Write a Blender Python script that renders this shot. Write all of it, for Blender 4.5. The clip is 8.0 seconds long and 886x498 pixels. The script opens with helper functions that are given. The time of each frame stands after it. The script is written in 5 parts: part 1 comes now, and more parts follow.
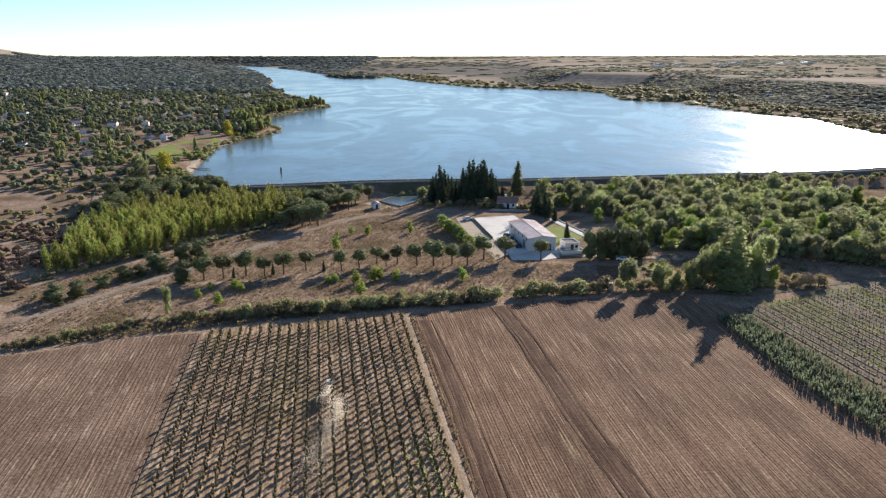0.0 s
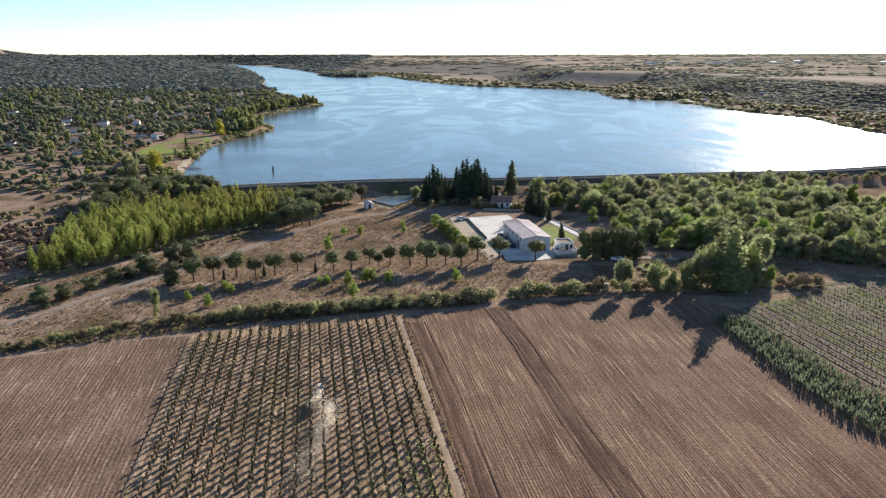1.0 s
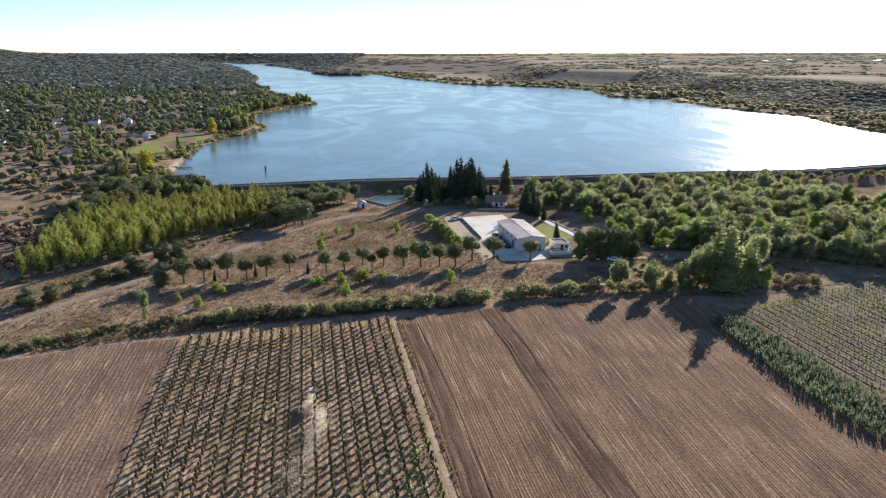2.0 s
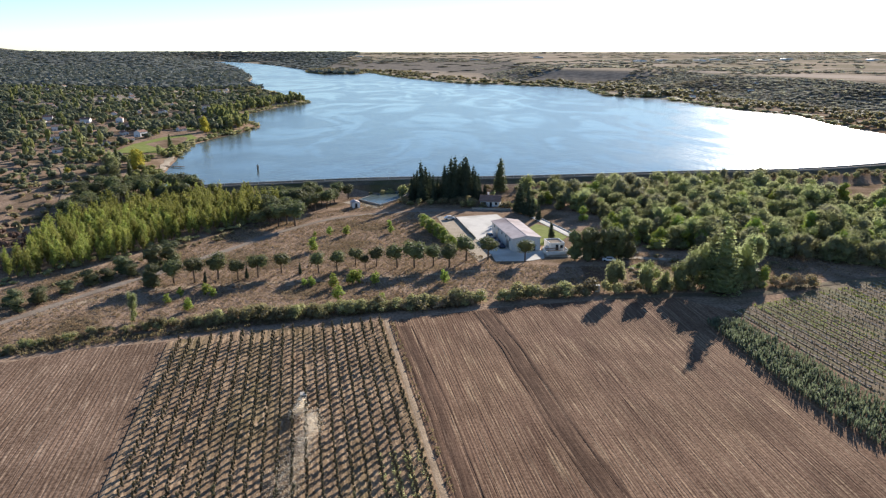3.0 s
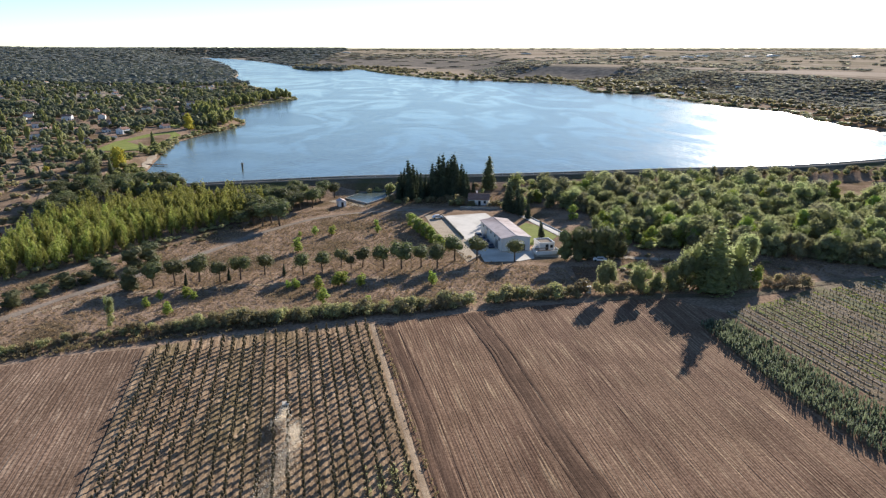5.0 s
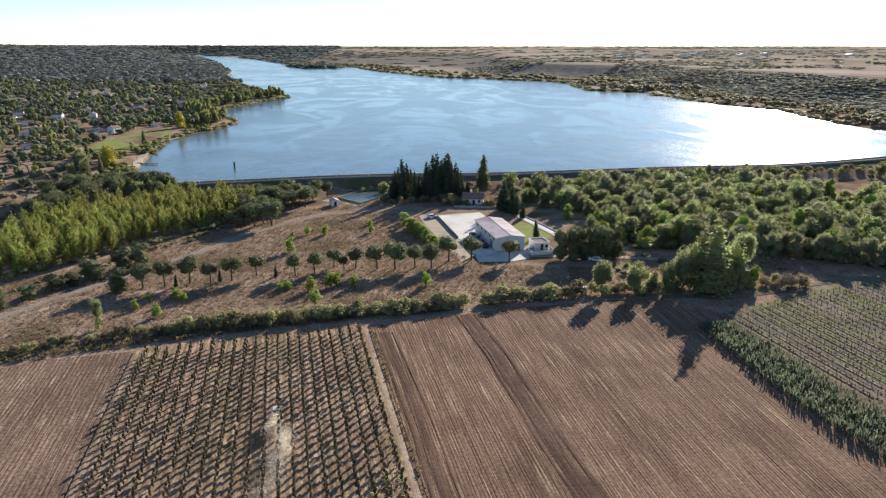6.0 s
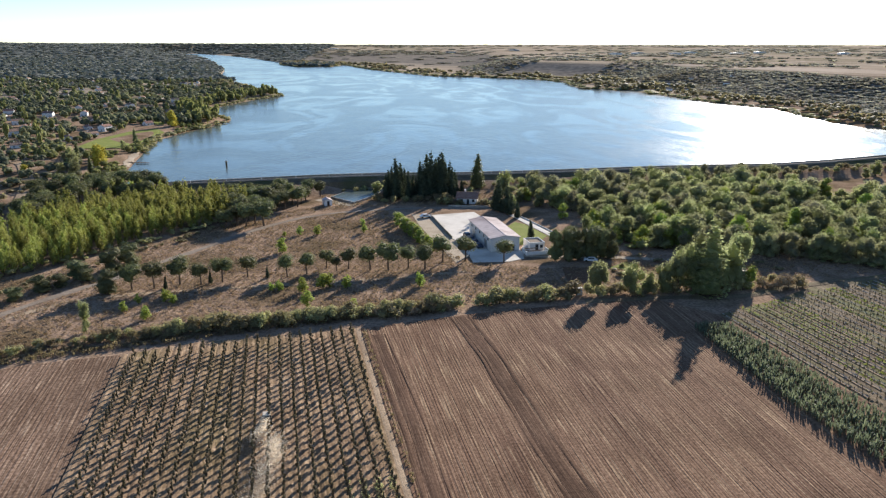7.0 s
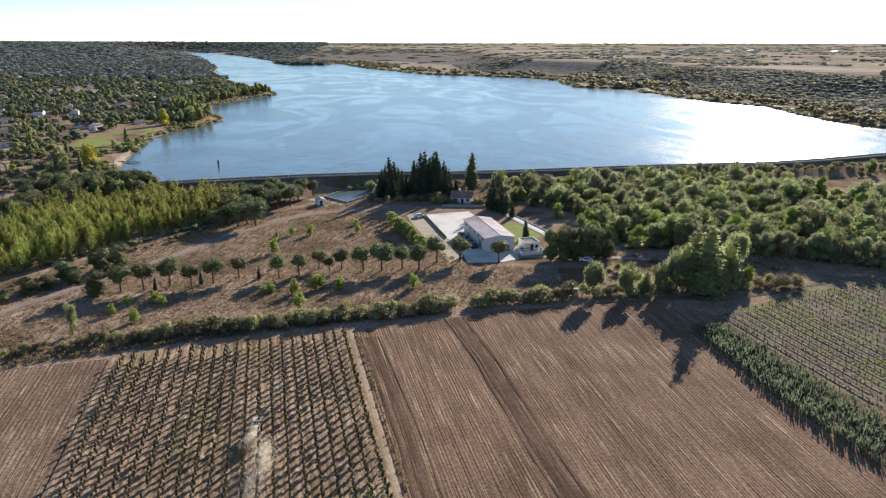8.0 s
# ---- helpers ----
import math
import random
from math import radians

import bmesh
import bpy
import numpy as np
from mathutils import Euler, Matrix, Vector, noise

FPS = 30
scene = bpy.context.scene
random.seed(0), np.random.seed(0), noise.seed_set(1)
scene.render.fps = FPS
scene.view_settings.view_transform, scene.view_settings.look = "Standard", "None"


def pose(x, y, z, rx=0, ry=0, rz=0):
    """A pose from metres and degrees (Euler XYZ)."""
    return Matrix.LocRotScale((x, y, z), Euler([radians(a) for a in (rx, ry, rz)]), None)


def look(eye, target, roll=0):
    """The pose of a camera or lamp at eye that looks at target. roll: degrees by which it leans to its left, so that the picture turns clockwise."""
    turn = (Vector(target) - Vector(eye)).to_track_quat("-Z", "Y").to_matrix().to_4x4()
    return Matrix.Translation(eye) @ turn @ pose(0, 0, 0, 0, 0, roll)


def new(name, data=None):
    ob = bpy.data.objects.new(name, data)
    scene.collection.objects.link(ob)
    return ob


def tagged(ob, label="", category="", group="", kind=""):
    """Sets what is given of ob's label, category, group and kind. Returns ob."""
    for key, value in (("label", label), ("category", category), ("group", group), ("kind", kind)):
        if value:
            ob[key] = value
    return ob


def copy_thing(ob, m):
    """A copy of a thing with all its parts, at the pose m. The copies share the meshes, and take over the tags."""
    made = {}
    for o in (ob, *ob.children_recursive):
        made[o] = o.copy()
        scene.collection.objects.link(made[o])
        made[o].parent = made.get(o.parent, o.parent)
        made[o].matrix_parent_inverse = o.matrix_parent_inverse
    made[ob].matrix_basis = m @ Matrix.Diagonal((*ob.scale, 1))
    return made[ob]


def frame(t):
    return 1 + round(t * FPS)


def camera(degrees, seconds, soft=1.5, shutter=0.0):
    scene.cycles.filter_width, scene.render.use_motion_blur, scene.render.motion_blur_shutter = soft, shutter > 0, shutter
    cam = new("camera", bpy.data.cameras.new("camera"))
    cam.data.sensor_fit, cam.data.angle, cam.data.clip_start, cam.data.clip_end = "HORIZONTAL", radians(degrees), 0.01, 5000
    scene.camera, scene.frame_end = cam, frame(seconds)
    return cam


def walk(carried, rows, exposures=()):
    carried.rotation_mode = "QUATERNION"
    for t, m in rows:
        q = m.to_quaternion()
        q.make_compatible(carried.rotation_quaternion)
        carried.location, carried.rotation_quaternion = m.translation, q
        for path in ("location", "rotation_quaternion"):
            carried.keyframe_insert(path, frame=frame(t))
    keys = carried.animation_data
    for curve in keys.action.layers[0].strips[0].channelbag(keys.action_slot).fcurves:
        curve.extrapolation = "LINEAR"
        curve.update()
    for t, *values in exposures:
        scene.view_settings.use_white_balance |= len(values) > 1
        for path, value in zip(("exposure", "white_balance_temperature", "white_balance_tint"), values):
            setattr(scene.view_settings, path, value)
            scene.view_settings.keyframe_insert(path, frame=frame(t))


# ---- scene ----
cam = camera(64.0, 8.0, soft=1.25)
# seconds, eye x y z in metres, heading, tilt and lean in degrees
ROWS = [
    (0.0, 0.00, 0.00, 64.82, 0.00, -15.34, -0.15),
    (0.5, 0.07, 1.29, 64.73, -0.25, -15.38, -0.15),
    (1.0, 0.16, 2.61, 64.64, -0.51, -15.44, -0.14),
    (1.5, 0.21, 3.89, 64.56, -0.75, -15.49, -0.12),
    (3.0, 0.49, 7.72, 64.30, -1.46, -15.65, -0.03),
    (3.5, 0.60, 8.92, 64.27, -1.69, -15.70, -0.02),
    (4.0, 0.72, 10.17, 64.21, -1.93, -15.77, -0.01),
    (4.5, 0.79, 11.43, 64.17, -2.17, -15.85, 0.01),
    (6.0, 1.09, 15.21, 64.04, -2.89, -16.08, 0.05),
    (6.5, 1.21, 16.47, 63.96, -3.12, -16.14, 0.08),
    (7.0, 1.38, 17.69, 63.92, -3.36, -16.20, 0.11),
    (7.5, 1.47, 18.93, 63.84, -3.59, -16.25, 0.12),
    (8.0, 1.62, 20.23, 63.73, -3.83, -16.32, 0.14),
]
walk(cam, [(t, pose(x, y, z, 90 + tilt, 0, head) @ pose(0, 0, 0, 0, 0, lean)) for t, x, y, z, head, tilt, lean in ROWS],
     exposures=[(0.0, 1.10, 5800, 10), (8.0, 1.10, 5800, 10)])

# ---- light ----
SUN_AZIMUTH, SUN_ELEVATION = 28.7, 18.5   # degrees right of +y, above the horizon
world = bpy.data.worlds.new("sky")
scene.world = world
world.use_nodes = True
wn = world.node_tree.nodes
sky = wn.new("ShaderNodeTexSky")
sky.sky_type = "NISHITA"
sky.sun_disc = False
sky.sun_elevation = radians(SUN_ELEVATION)
sky.sun_rotation = radians(SUN_AZIMUTH)
sky.altitude = 700
sky.air_density, sky.dust_density, sky.ozone_density = 0.85, 0.04, 1.9
wn["Background"].inputs["Strength"].default_value = 0.073
world.node_tree.links.new(sky.outputs[0], wn["Background"].inputs["Color"])
sun_data = bpy.data.lights.new("sun", "SUN")
sun_data.energy, sun_data.angle, sun_data.color = 5.0, radians(0.6), (1.0, 0.87, 0.70)
sun = new("sun", sun_data)
sa, se = radians(SUN_AZIMUTH), radians(SUN_ELEVATION)
sun.matrix_basis = look((math.sin(sa) * math.cos(se) * 100, math.cos(sa) * math.cos(se) * 100, math.sin(se) * 100), (0, 0, 0))


# ---- materials ----
def material(name, a, b, scale=0.5, rough=0.9, bump=0.0, bump_scale=8.0, fine=6.0, c=None, c_scale=0.05, uv=None, vary=0.0, spec=0.02,
             metal=0.0, through_light=0.0, grain=0.28, straw=None, clods=0.20, tint=None):
    """A surface between colours a and b by noise at two scales; c: patches of a third colour; uv: stretch of the noise across and
    along the rows; vary: hue shift from object to object."""
    m = bpy.data.materials.new(name)
    m.use_nodes = True
    nt = m.node_tree
    n, link = nt.nodes, nt.links.new
    p = n["Principled BSDF"]
    p.inputs["Roughness"].default_value, p.inputs["Metallic"].default_value = rough, metal
    p.inputs["Specular IOR Level"].default_value = spec
    tc = n.new("ShaderNodeTexCoord")
    co = tc.outputs["UV" if uv else "Object"]
    if uv:
        mp = n.new("ShaderNodeMapping")
        mp.inputs["Scale"].default_value = (*uv, 1)
        link(co, mp.inputs[0])
        co = mp.outputs[0]

    def tex(s, detail=3.0):
        t = n.new("ShaderNodeTexNoise")
        t.inputs["Scale"].default_value, t.inputs["Detail"].default_value = s, detail
        link(co, t.inputs["Vector"])
        return t.outputs["Fac"]

    def ramp(fac, lo, hi):
        r = n.new("ShaderNodeMapRange")
        r.inputs["From Min"].default_value, r.inputs["From Max"].default_value = lo, hi
        link(fac, r.inputs["Value"])
        return r.outputs[0]

    def mix(fac, x, y, blend="MIX"):
        k = n.new("ShaderNodeMix")
        k.data_type, k.blend_type = "RGBA", blend
        for sock, v in ((k.inputs["Factor"], fac), (k.inputs["A"], x), (k.inputs["B"], y)):
            if isinstance(v, (tuple, float, int)):
                sock.default_value = (*v, 1) if isinstance(v, tuple) else v
            else:
                link(v, sock)
        return k.outputs["Result"]

    col = mix(ramp(tex(scale), 0.3, 0.7), a, b)
    if c:
        col = mix(ramp(tex(c_scale, 4.0), 0.48, 0.66), col, c)
    f2 = mix(ramp(tex(scale * fine, 2.0), 0.25, 0.75), (1 - grain,) * 3, (1 + grain * 0.8,) * 3)
    col = mix(1.0, col, f2, "MULTIPLY")
    if straw:
        col = mix(ramp(tex(scale * 2.6, 2.0), 0.54, 0.68), col, straw)
    if uv:                                           # clods, the same in all directions
        for cs, lo, hi, amount in ((1.9, 0.35, 0.65, clods), (0.07, 0.35, 0.65, 0.15)):
            cl = n.new("ShaderNodeTexNoise")
            cl.inputs["Scale"].default_value, cl.inputs["Detail"].default_value = cs, 4.0
            link(tc.outputs["Object"], cl.inputs["Vector"])
            col = mix(1.0, col, mix(ramp(cl.outputs["Fac"], lo, hi), (1 - amount, 1 - amount * 1.1, 1 - amount * 1.2), (1 + amount,) * 3), "MULTIPLY")
        if tint:                                     # broad patches of another soil
            cl = n.new("ShaderNodeTexNoise")
            cl.inputs["Scale"].default_value, cl.inputs["Detail"].default_value = 0.02, 3.0
            link(tc.outputs["Object"], cl.inputs["Vector"])
            col = mix(1.0, col, mix(ramp(cl.outputs["Fac"], 0.38, 0.62), (1.0, 1.0, 1.0), tint), "MULTIPLY")
    if through_light:
        geo = n.new("ShaderNodeNewGeometry")
        isl = mix(geo.outputs["Random Per Island"], (0.88, 0.885, 0.90), (1.12, 1.11, 1.08))
        col = mix(1.0, col, isl, "MULTIPLY")
    if vary:
        oi = n.new("ShaderNodeObjectInfo")
        hs = n.new("ShaderNodeHueSaturation")
        for sock, lo, hi in (("Hue", 0.5 - 0.035 * vary, 0.5 + 0.03 * vary), ("Value", 1 - 0.3 * vary, 1 + 0.35 * vary)):
            r = n.new("ShaderNodeMapRange")
            r.inputs["To Min"].default_value, r.inputs["To Max"].default_value = lo, hi
            link(oi.outputs["Random"], r.inputs["Value"])
            link(r.outputs[0], hs.inputs[sock])
        link(col, hs.inputs["Color"])
        col = hs.outputs[0]
    link(col, p.inputs["Base Color"])
    if bump:
        bp = n.new("ShaderNodeBump")
        bp.inputs["Strength"].default_value, bp.inputs["Distance"].default_value = bump, 0.2
        link(tex(bump_scale, 4.0), bp.inputs["Height"])
        link(bp.outputs[0], p.inputs["Normal"])
    if through_light:
        tr = n.new("ShaderNodeBsdfTranslucent")
        link(mix(1.0, col, (1.24, 1.32, 1.08), "MULTIPLY"), tr.inputs["Color"])
        ms = n.new("ShaderNodeMixShader")
        ms.inputs[0].default_value = through_light
        link(p.outputs[0], ms.inputs[1])
        link(tr.outputs[0], ms.inputs[2])
        link(ms.outputs[0], n["Material Output"].inputs["Surface"])
    return m


M_SOIL_L = material("ploughed_soil_grey", (0.152, 0.100, 0.070), (0.20, 0.139, 0.10), 1.1, bump=0.6, bump_scale=3.0, uv=(1.0, 0.05), c=(0.15, 0.103, 0.073), c_scale=0.06, straw=(0.285, 0.21, 0.15), clods=0.34, grain=0.2, tint=(1.10, 1.09, 1.08))
M_SOIL_R = material("ploughed_soil_red", (0.138, 0.083, 0.056), (0.215, 0.139, 0.093), 0.9, bump=0.6, bump_scale=3.0, uv=(1.0, 0.03), c=(0.13, 0.078, 0.054), c_scale=0.08, straw=(0.30, 0.212, 0.138), clods=0.28, grain=0.18, tint=(1.15, 1.17, 1.14))
M_SOIL_V = material("vineyard_soil", (0.212, 0.143, 0.090), (0.340, 0.243, 0.157), 0.5, bump=0.5, bump_scale=2.5, uv=(1.0, 0.25), c=(0.162, 0.128, 0.064), c_scale=0.06, straw=(0.40, 0.29, 0.19))
M_SOIL_W = material("grassy_vineyard_soil", (0.165, 0.128, 0.084), (0.235, 0.185, 0.125), 0.35, bump=0.5, uv=(1.0, 0.12), c=(0.15, 0.15, 0.065), c_scale=0.12)
M_SOIL_D = material("dark_turned_soil", (0.088, 0.053, 0.037), (0.14, 0.088, 0.059), 0.9, bump=0.6, bump_scale=3.0, uv=(1.0, 0.03), straw=(0.20, 0.132, 0.087))
M_TRACK = material("pale_track_soil", (0.357, 0.264, 0.178), (0.442, 0.336, 0.230), 0.4, bump=0.3, c=(0.281, 0.204, 0.136), c_scale=0.1)
M_GRAVEL = material("gravel_road", (0.235, 0.19, 0.15), (0.315, 0.26, 0.205), 0.8, bump=0.3, c=(0.212, 0.162, 0.119), c_scale=0.06)
M_CONCRETE = material("pale_concrete", (0.62, 0.575, 0.51), (0.72, 0.67, 0.60), 0.25, bump=0.1, c=(0.495, 0.450, 0.387), c_scale=0.08, grain=0.06)
M_SAND = material("sandy_yard", (0.396, 0.324, 0.243), (0.486, 0.405, 0.306), 0.3, bump=0.2, c=(0.333, 0.270, 0.198), c_scale=0.07)
M_STONE = material("dam_stone", (0.30, 0.27, 0.23), (0.42, 0.38, 0.33), 0.5, bump=0.6, c=(0.2, 0.19, 0.14), c_scale=0.05)
M_DARKSTONE = material("rubble_slope", (0.13, 0.10, 0.07), (0.21, 0.165, 0.11), 0.4, bump=0.8, c=(0.11, 0.105, 0.05), c_scale=0.06)
M_WALL = material("cream_render_wall", (0.60, 0.58, 0.55), (0.68, 0.66, 0.62), 0.4, bump=0.1, grain=0.06)
M_WHITE = material("white_wall", (0.690, 0.672, 0.644), (0.754, 0.736, 0.708), 0.5, bump=0.1, grain=0.06)
M_ROOF = material("pale_sheet_roof", (0.56, 0.47, 0.44), (0.66, 0.56, 0.525), 0.4, rough=0.55, c=(0.44, 0.35, 0.32), c_scale=0.15, grain=0.06)
M_TILE = material("red_tile_roof", (0.25, 0.16, 0.12), (0.35, 0.235, 0.18), 0.8, bump=0.5, vary=0.6)
M_DARK = material("dark_opening", (0.03, 0.03, 0.035), (0.05, 0.05, 0.05), 1.0, rough=0.3)
M_METAL = material("grey_metal", (0.35, 0.36, 0.37), (0.45, 0.46, 0.47), 1.0, rough=0.45, metal=0.8)
M_WOODPOST = material("weathered_post", (0.16, 0.12, 0.08), (0.26, 0.20, 0.14), 2.0)
M_BARK = material("bark", (0.10, 0.075, 0.055), (0.19, 0.14, 0.10), 3.0, bump=0.6)
M_PINE = material("pine_needles", (0.098, 0.106, 0.046), (0.19, 0.188, 0.08), 0.9, vary=0.7, through_light=0.38, rough=0.68, spec=0.25)
M_POPLAR = material("poplar_leaves", (0.215, 0.226, 0.056), (0.365, 0.352, 0.095), 0.7, vary=0.55, through_light=0.5, rough=0.68, spec=0.25)
M_CYPRESS = material("cypress_foliage", (0.05, 0.062, 0.042), (0.092, 0.105, 0.066), 0.9, vary=0.4, through_light=0.28)
M_LEAF = material("broad_leaves", (0.24, 0.245, 0.13), (0.40, 0.395, 0.225), 0.6, vary=0.55, through_light=0.71, rough=0.85, spec=0.1)
M_LIME = material("young_green_leaves", (0.22, 0.27, 0.055), (0.36, 0.39, 0.09), 0.8, vary=0.5, through_light=0.5, rough=0.68, spec=0.25)
M_SHRUB = material("hedge_leaves", (0.215, 0.19, 0.10), (0.36, 0.31, 0.165), 0.6, vary=0.9, through_light=0.5, rough=0.68, spec=0.25)
M_WILLOW = material("grey_green_leaves", (0.25, 0.24, 0.145), (0.40, 0.375, 0.235), 0.6, vary=0.6, through_light=0.66, rough=0.68, spec=0.25)
M_SHORE = material("shore_leaves", (0.16, 0.165, 0.062), (0.27, 0.26, 0.10), 0.1, vary=0.0, through_light=0.4, rough=0.8, spec=0.1)
M_YELLOW = material("autumn_leaves", (0.34, 0.28, 0.05), (0.50, 0.41, 0.08), 0.7, vary=0.4, through_light=0.35)
M_VINE = material("vine_leaves", (0.105, 0.094, 0.056), (0.195, 0.165, 0.095), 2.0, vary=0.6, through_light=0.3, rough=0.68, spec=0.25)
M_CORN = material("corn_leaves", (0.085, 0.10, 0.068), (0.195, 0.205, 0.14), 1.2, through_light=0.4, rough=0.68, spec=0.25)
M_DRY = material("dry_grass", (0.27, 0.192, 0.122), (0.41, 0.30, 0.19), 0.2, through_light=0.2)
M_WOODS = material("distant_foliage", (0.095, 0.105, 0.068), (0.185, 0.185, 0.115), 0.03, fine=5.0, c=(0.24, 0.24, 0.115), c_scale=0.03, through_light=0.3, rough=0.9, spec=0.15)
# scrub and far hedges: leaf colour lifted towards pale grey to stand for haze
M_SCRUB = material("haze_pale_scrub", (0.33, 0.30, 0.25), (0.44, 0.40, 0.33), 0.02, fine=5.0, c=(0.28, 0.23, 0.16), c_scale=0.01, through_light=0.5, rough=0.9, spec=0.15)
# distance haze is mixed into this grey, paler than the nearer pines
M_FOREST = material("hazed_pine_forest", (0.13, 0.14, 0.125), (0.19, 0.195, 0.17), 0.012, fine=5.0, through_light=0.2, rough=0.9, spec=0.15)
M_BRUSH = material("bare_brushwood", (0.13, 0.088, 0.068), (0.23, 0.165, 0.125), 0.4, vary=0.4, through_light=0.2)
M_LAWN = material("mown_lawn", (0.19, 0.215, 0.055), (0.26, 0.275, 0.085), 0.3, bump=0.2)
M_CAR = material("white_car_paint", (0.72, 0.72, 0.72), (0.76, 0.76, 0.76), 1.0, rough=0.25, spec=0.5, grain=0.06)
M_TYRE = material("black_rubber", (0.02, 0.02, 0.02), (0.03, 0.03, 0.03), 2.0, rough=0.8)
M_WIRE = material("galvanised_wire", (0.62, 0.61, 0.59), (0.75, 0.74, 0.72), 1.0, rough=0.32, metal=1.0, grain=0.06)
M_TRACTOR = material("faded_tractor_paint", (0.45, 0.40, 0.33), (0.55, 0.50, 0.42), 1.0, rough=0.5)


def ground_material():
    """Dry grass near by; a patchwork of parcels further off."""
    m = material("dry_meadow_ground", spec=0.0, rough=1.0, a=(0.235, 0.162, 0.111), b=(0.39, 0.278, 0.195), scale=0.16, bump=1.0, bump_scale=1.2, fine=9.0, grain=0.42, c=(0.16, 0.115, 0.07), c_scale=0.05)
    nt = m.node_tree
    n, link = nt.nodes, nt.links.new
    p = n["Principled BSDF"]
    near = p.inputs["Base Color"].links[0].from_socket
    tc = n.new("ShaderNodeTexCoord")
    warp = n.new("ShaderNodeTexNoise")
    warp.inputs["Scale"].default_value = 0.006
    link(tc.outputs["Object"], warp.inputs["Vector"])
    add = n.new("ShaderNodeVectorMath")
    add.operation = "MULTIPLY_ADD"
    add.inputs[1].default_value = (120, 120, 0)
    link(warp.outputs["Color"], add.inputs[0])
    link(tc.outputs["Object"], add.inputs[2])
    sc = n.new("ShaderNodeMapping")
    sc.inputs["Scale"].default_value = (0.0055, 0.0035, 1)
    sc.inputs["Rotation"].default_value = (0, 0, 0.5)
    link(add.outputs[0], sc.inputs[0])
    vor = n.new("ShaderNodeTexVoronoi")
    vor.inputs["Scale"].default_value = 1.0
    link(sc.outputs[0], vor.inputs["Vector"])
    sep = n.new("ShaderNodeSeparateColor")
    link(vor.outputs["Color"], sep.inputs[0])
    ramp = n.new("ShaderNodeValToRGB")
    el = ramp.color_ramp.elements
    el[0].position, el[0].color = 0.0, (0.31, 0.25, 0.18, 1)
    el[1].position, el[1].color = 1.0, (0.50, 0.41, 0.32, 1)
    for at, colr in ((0.25, (0.28, 0.245, 0.165, 1)), (0.5, (0.43, 0.345, 0.26, 1)), (0.75, (0.36, 0.285, 0.21, 1))):
        e = el.new(at)
        e.color = colr
    link(sep.outputs[0], ramp.inputs[0])
    xyz = n.new("ShaderNodeSeparateXYZ")
    link(tc.outputs["Object"], xyz.inputs[0])
    far = n.new("ShaderNodeMapRange")
    far.inputs["From Min"].default_value, far.inputs["From Max"].default_value = 650, 900
    link(xyz.outputs[1], far.inputs["Value"])
    mx = n.new("ShaderNodeMix")
    mx.data_type = "RGBA"
    link(far.outputs[0], mx.inputs["Factor"])
    link(near, mx.inputs["A"])
    link(ramp.outputs[0], mx.inputs["B"])
    scrub = n.new("ShaderNodeTexNoise")              # scrub-covered slopes above the lake
    scrub.inputs["Scale"].default_value, scrub.inputs["Detail"].default_value = 0.09, 5.0
    link(tc.outputs["Object"], scrub.inputs["Vector"])
    tone = n.new("ShaderNodeValToRGB")
    tone.color_ramp.elements[0].position, tone.color_ramp.elements[0].color = 0.38, (0.17, 0.15, 0.125, 1)
    tone.color_ramp.elements[1].position, tone.color_ramp.elements[1].color = 0.64, (0.29, 0.25, 0.205, 1)
    link(scrub.outputs["Fac"], tone.inputs[0])
    foot, brow, slope = n.new("ShaderNodeMapRange"), n.new("ShaderNodeMapRange"), n.new("ShaderNodeMath")
    foot.inputs["From Min"].default_value, foot.inputs["From Max"].default_value = 6.5, 8.5
    brow.inputs["From Min"].default_value, brow.inputs["From Max"].default_value = 28.0, 25.5
    slope.operation = "MULTIPLY"
    for end in (foot, brow):
        link(xyz.outputs[2], end.inputs["Value"])
    link(foot.outputs[0], slope.inputs[0])
    link(brow.outputs[0], slope.inputs[1])
    cover = n.new("ShaderNodeMix")
    cover.data_type = "RGBA"
    link(slope.outputs[0], cover.inputs["Factor"])
    link(mx.outputs["Result"], cover.inputs["A"])
    link(tone.outputs[0], cover.inputs["B"])
    link(cover.outputs["Result"], p.inputs["Base Color"])
    return m


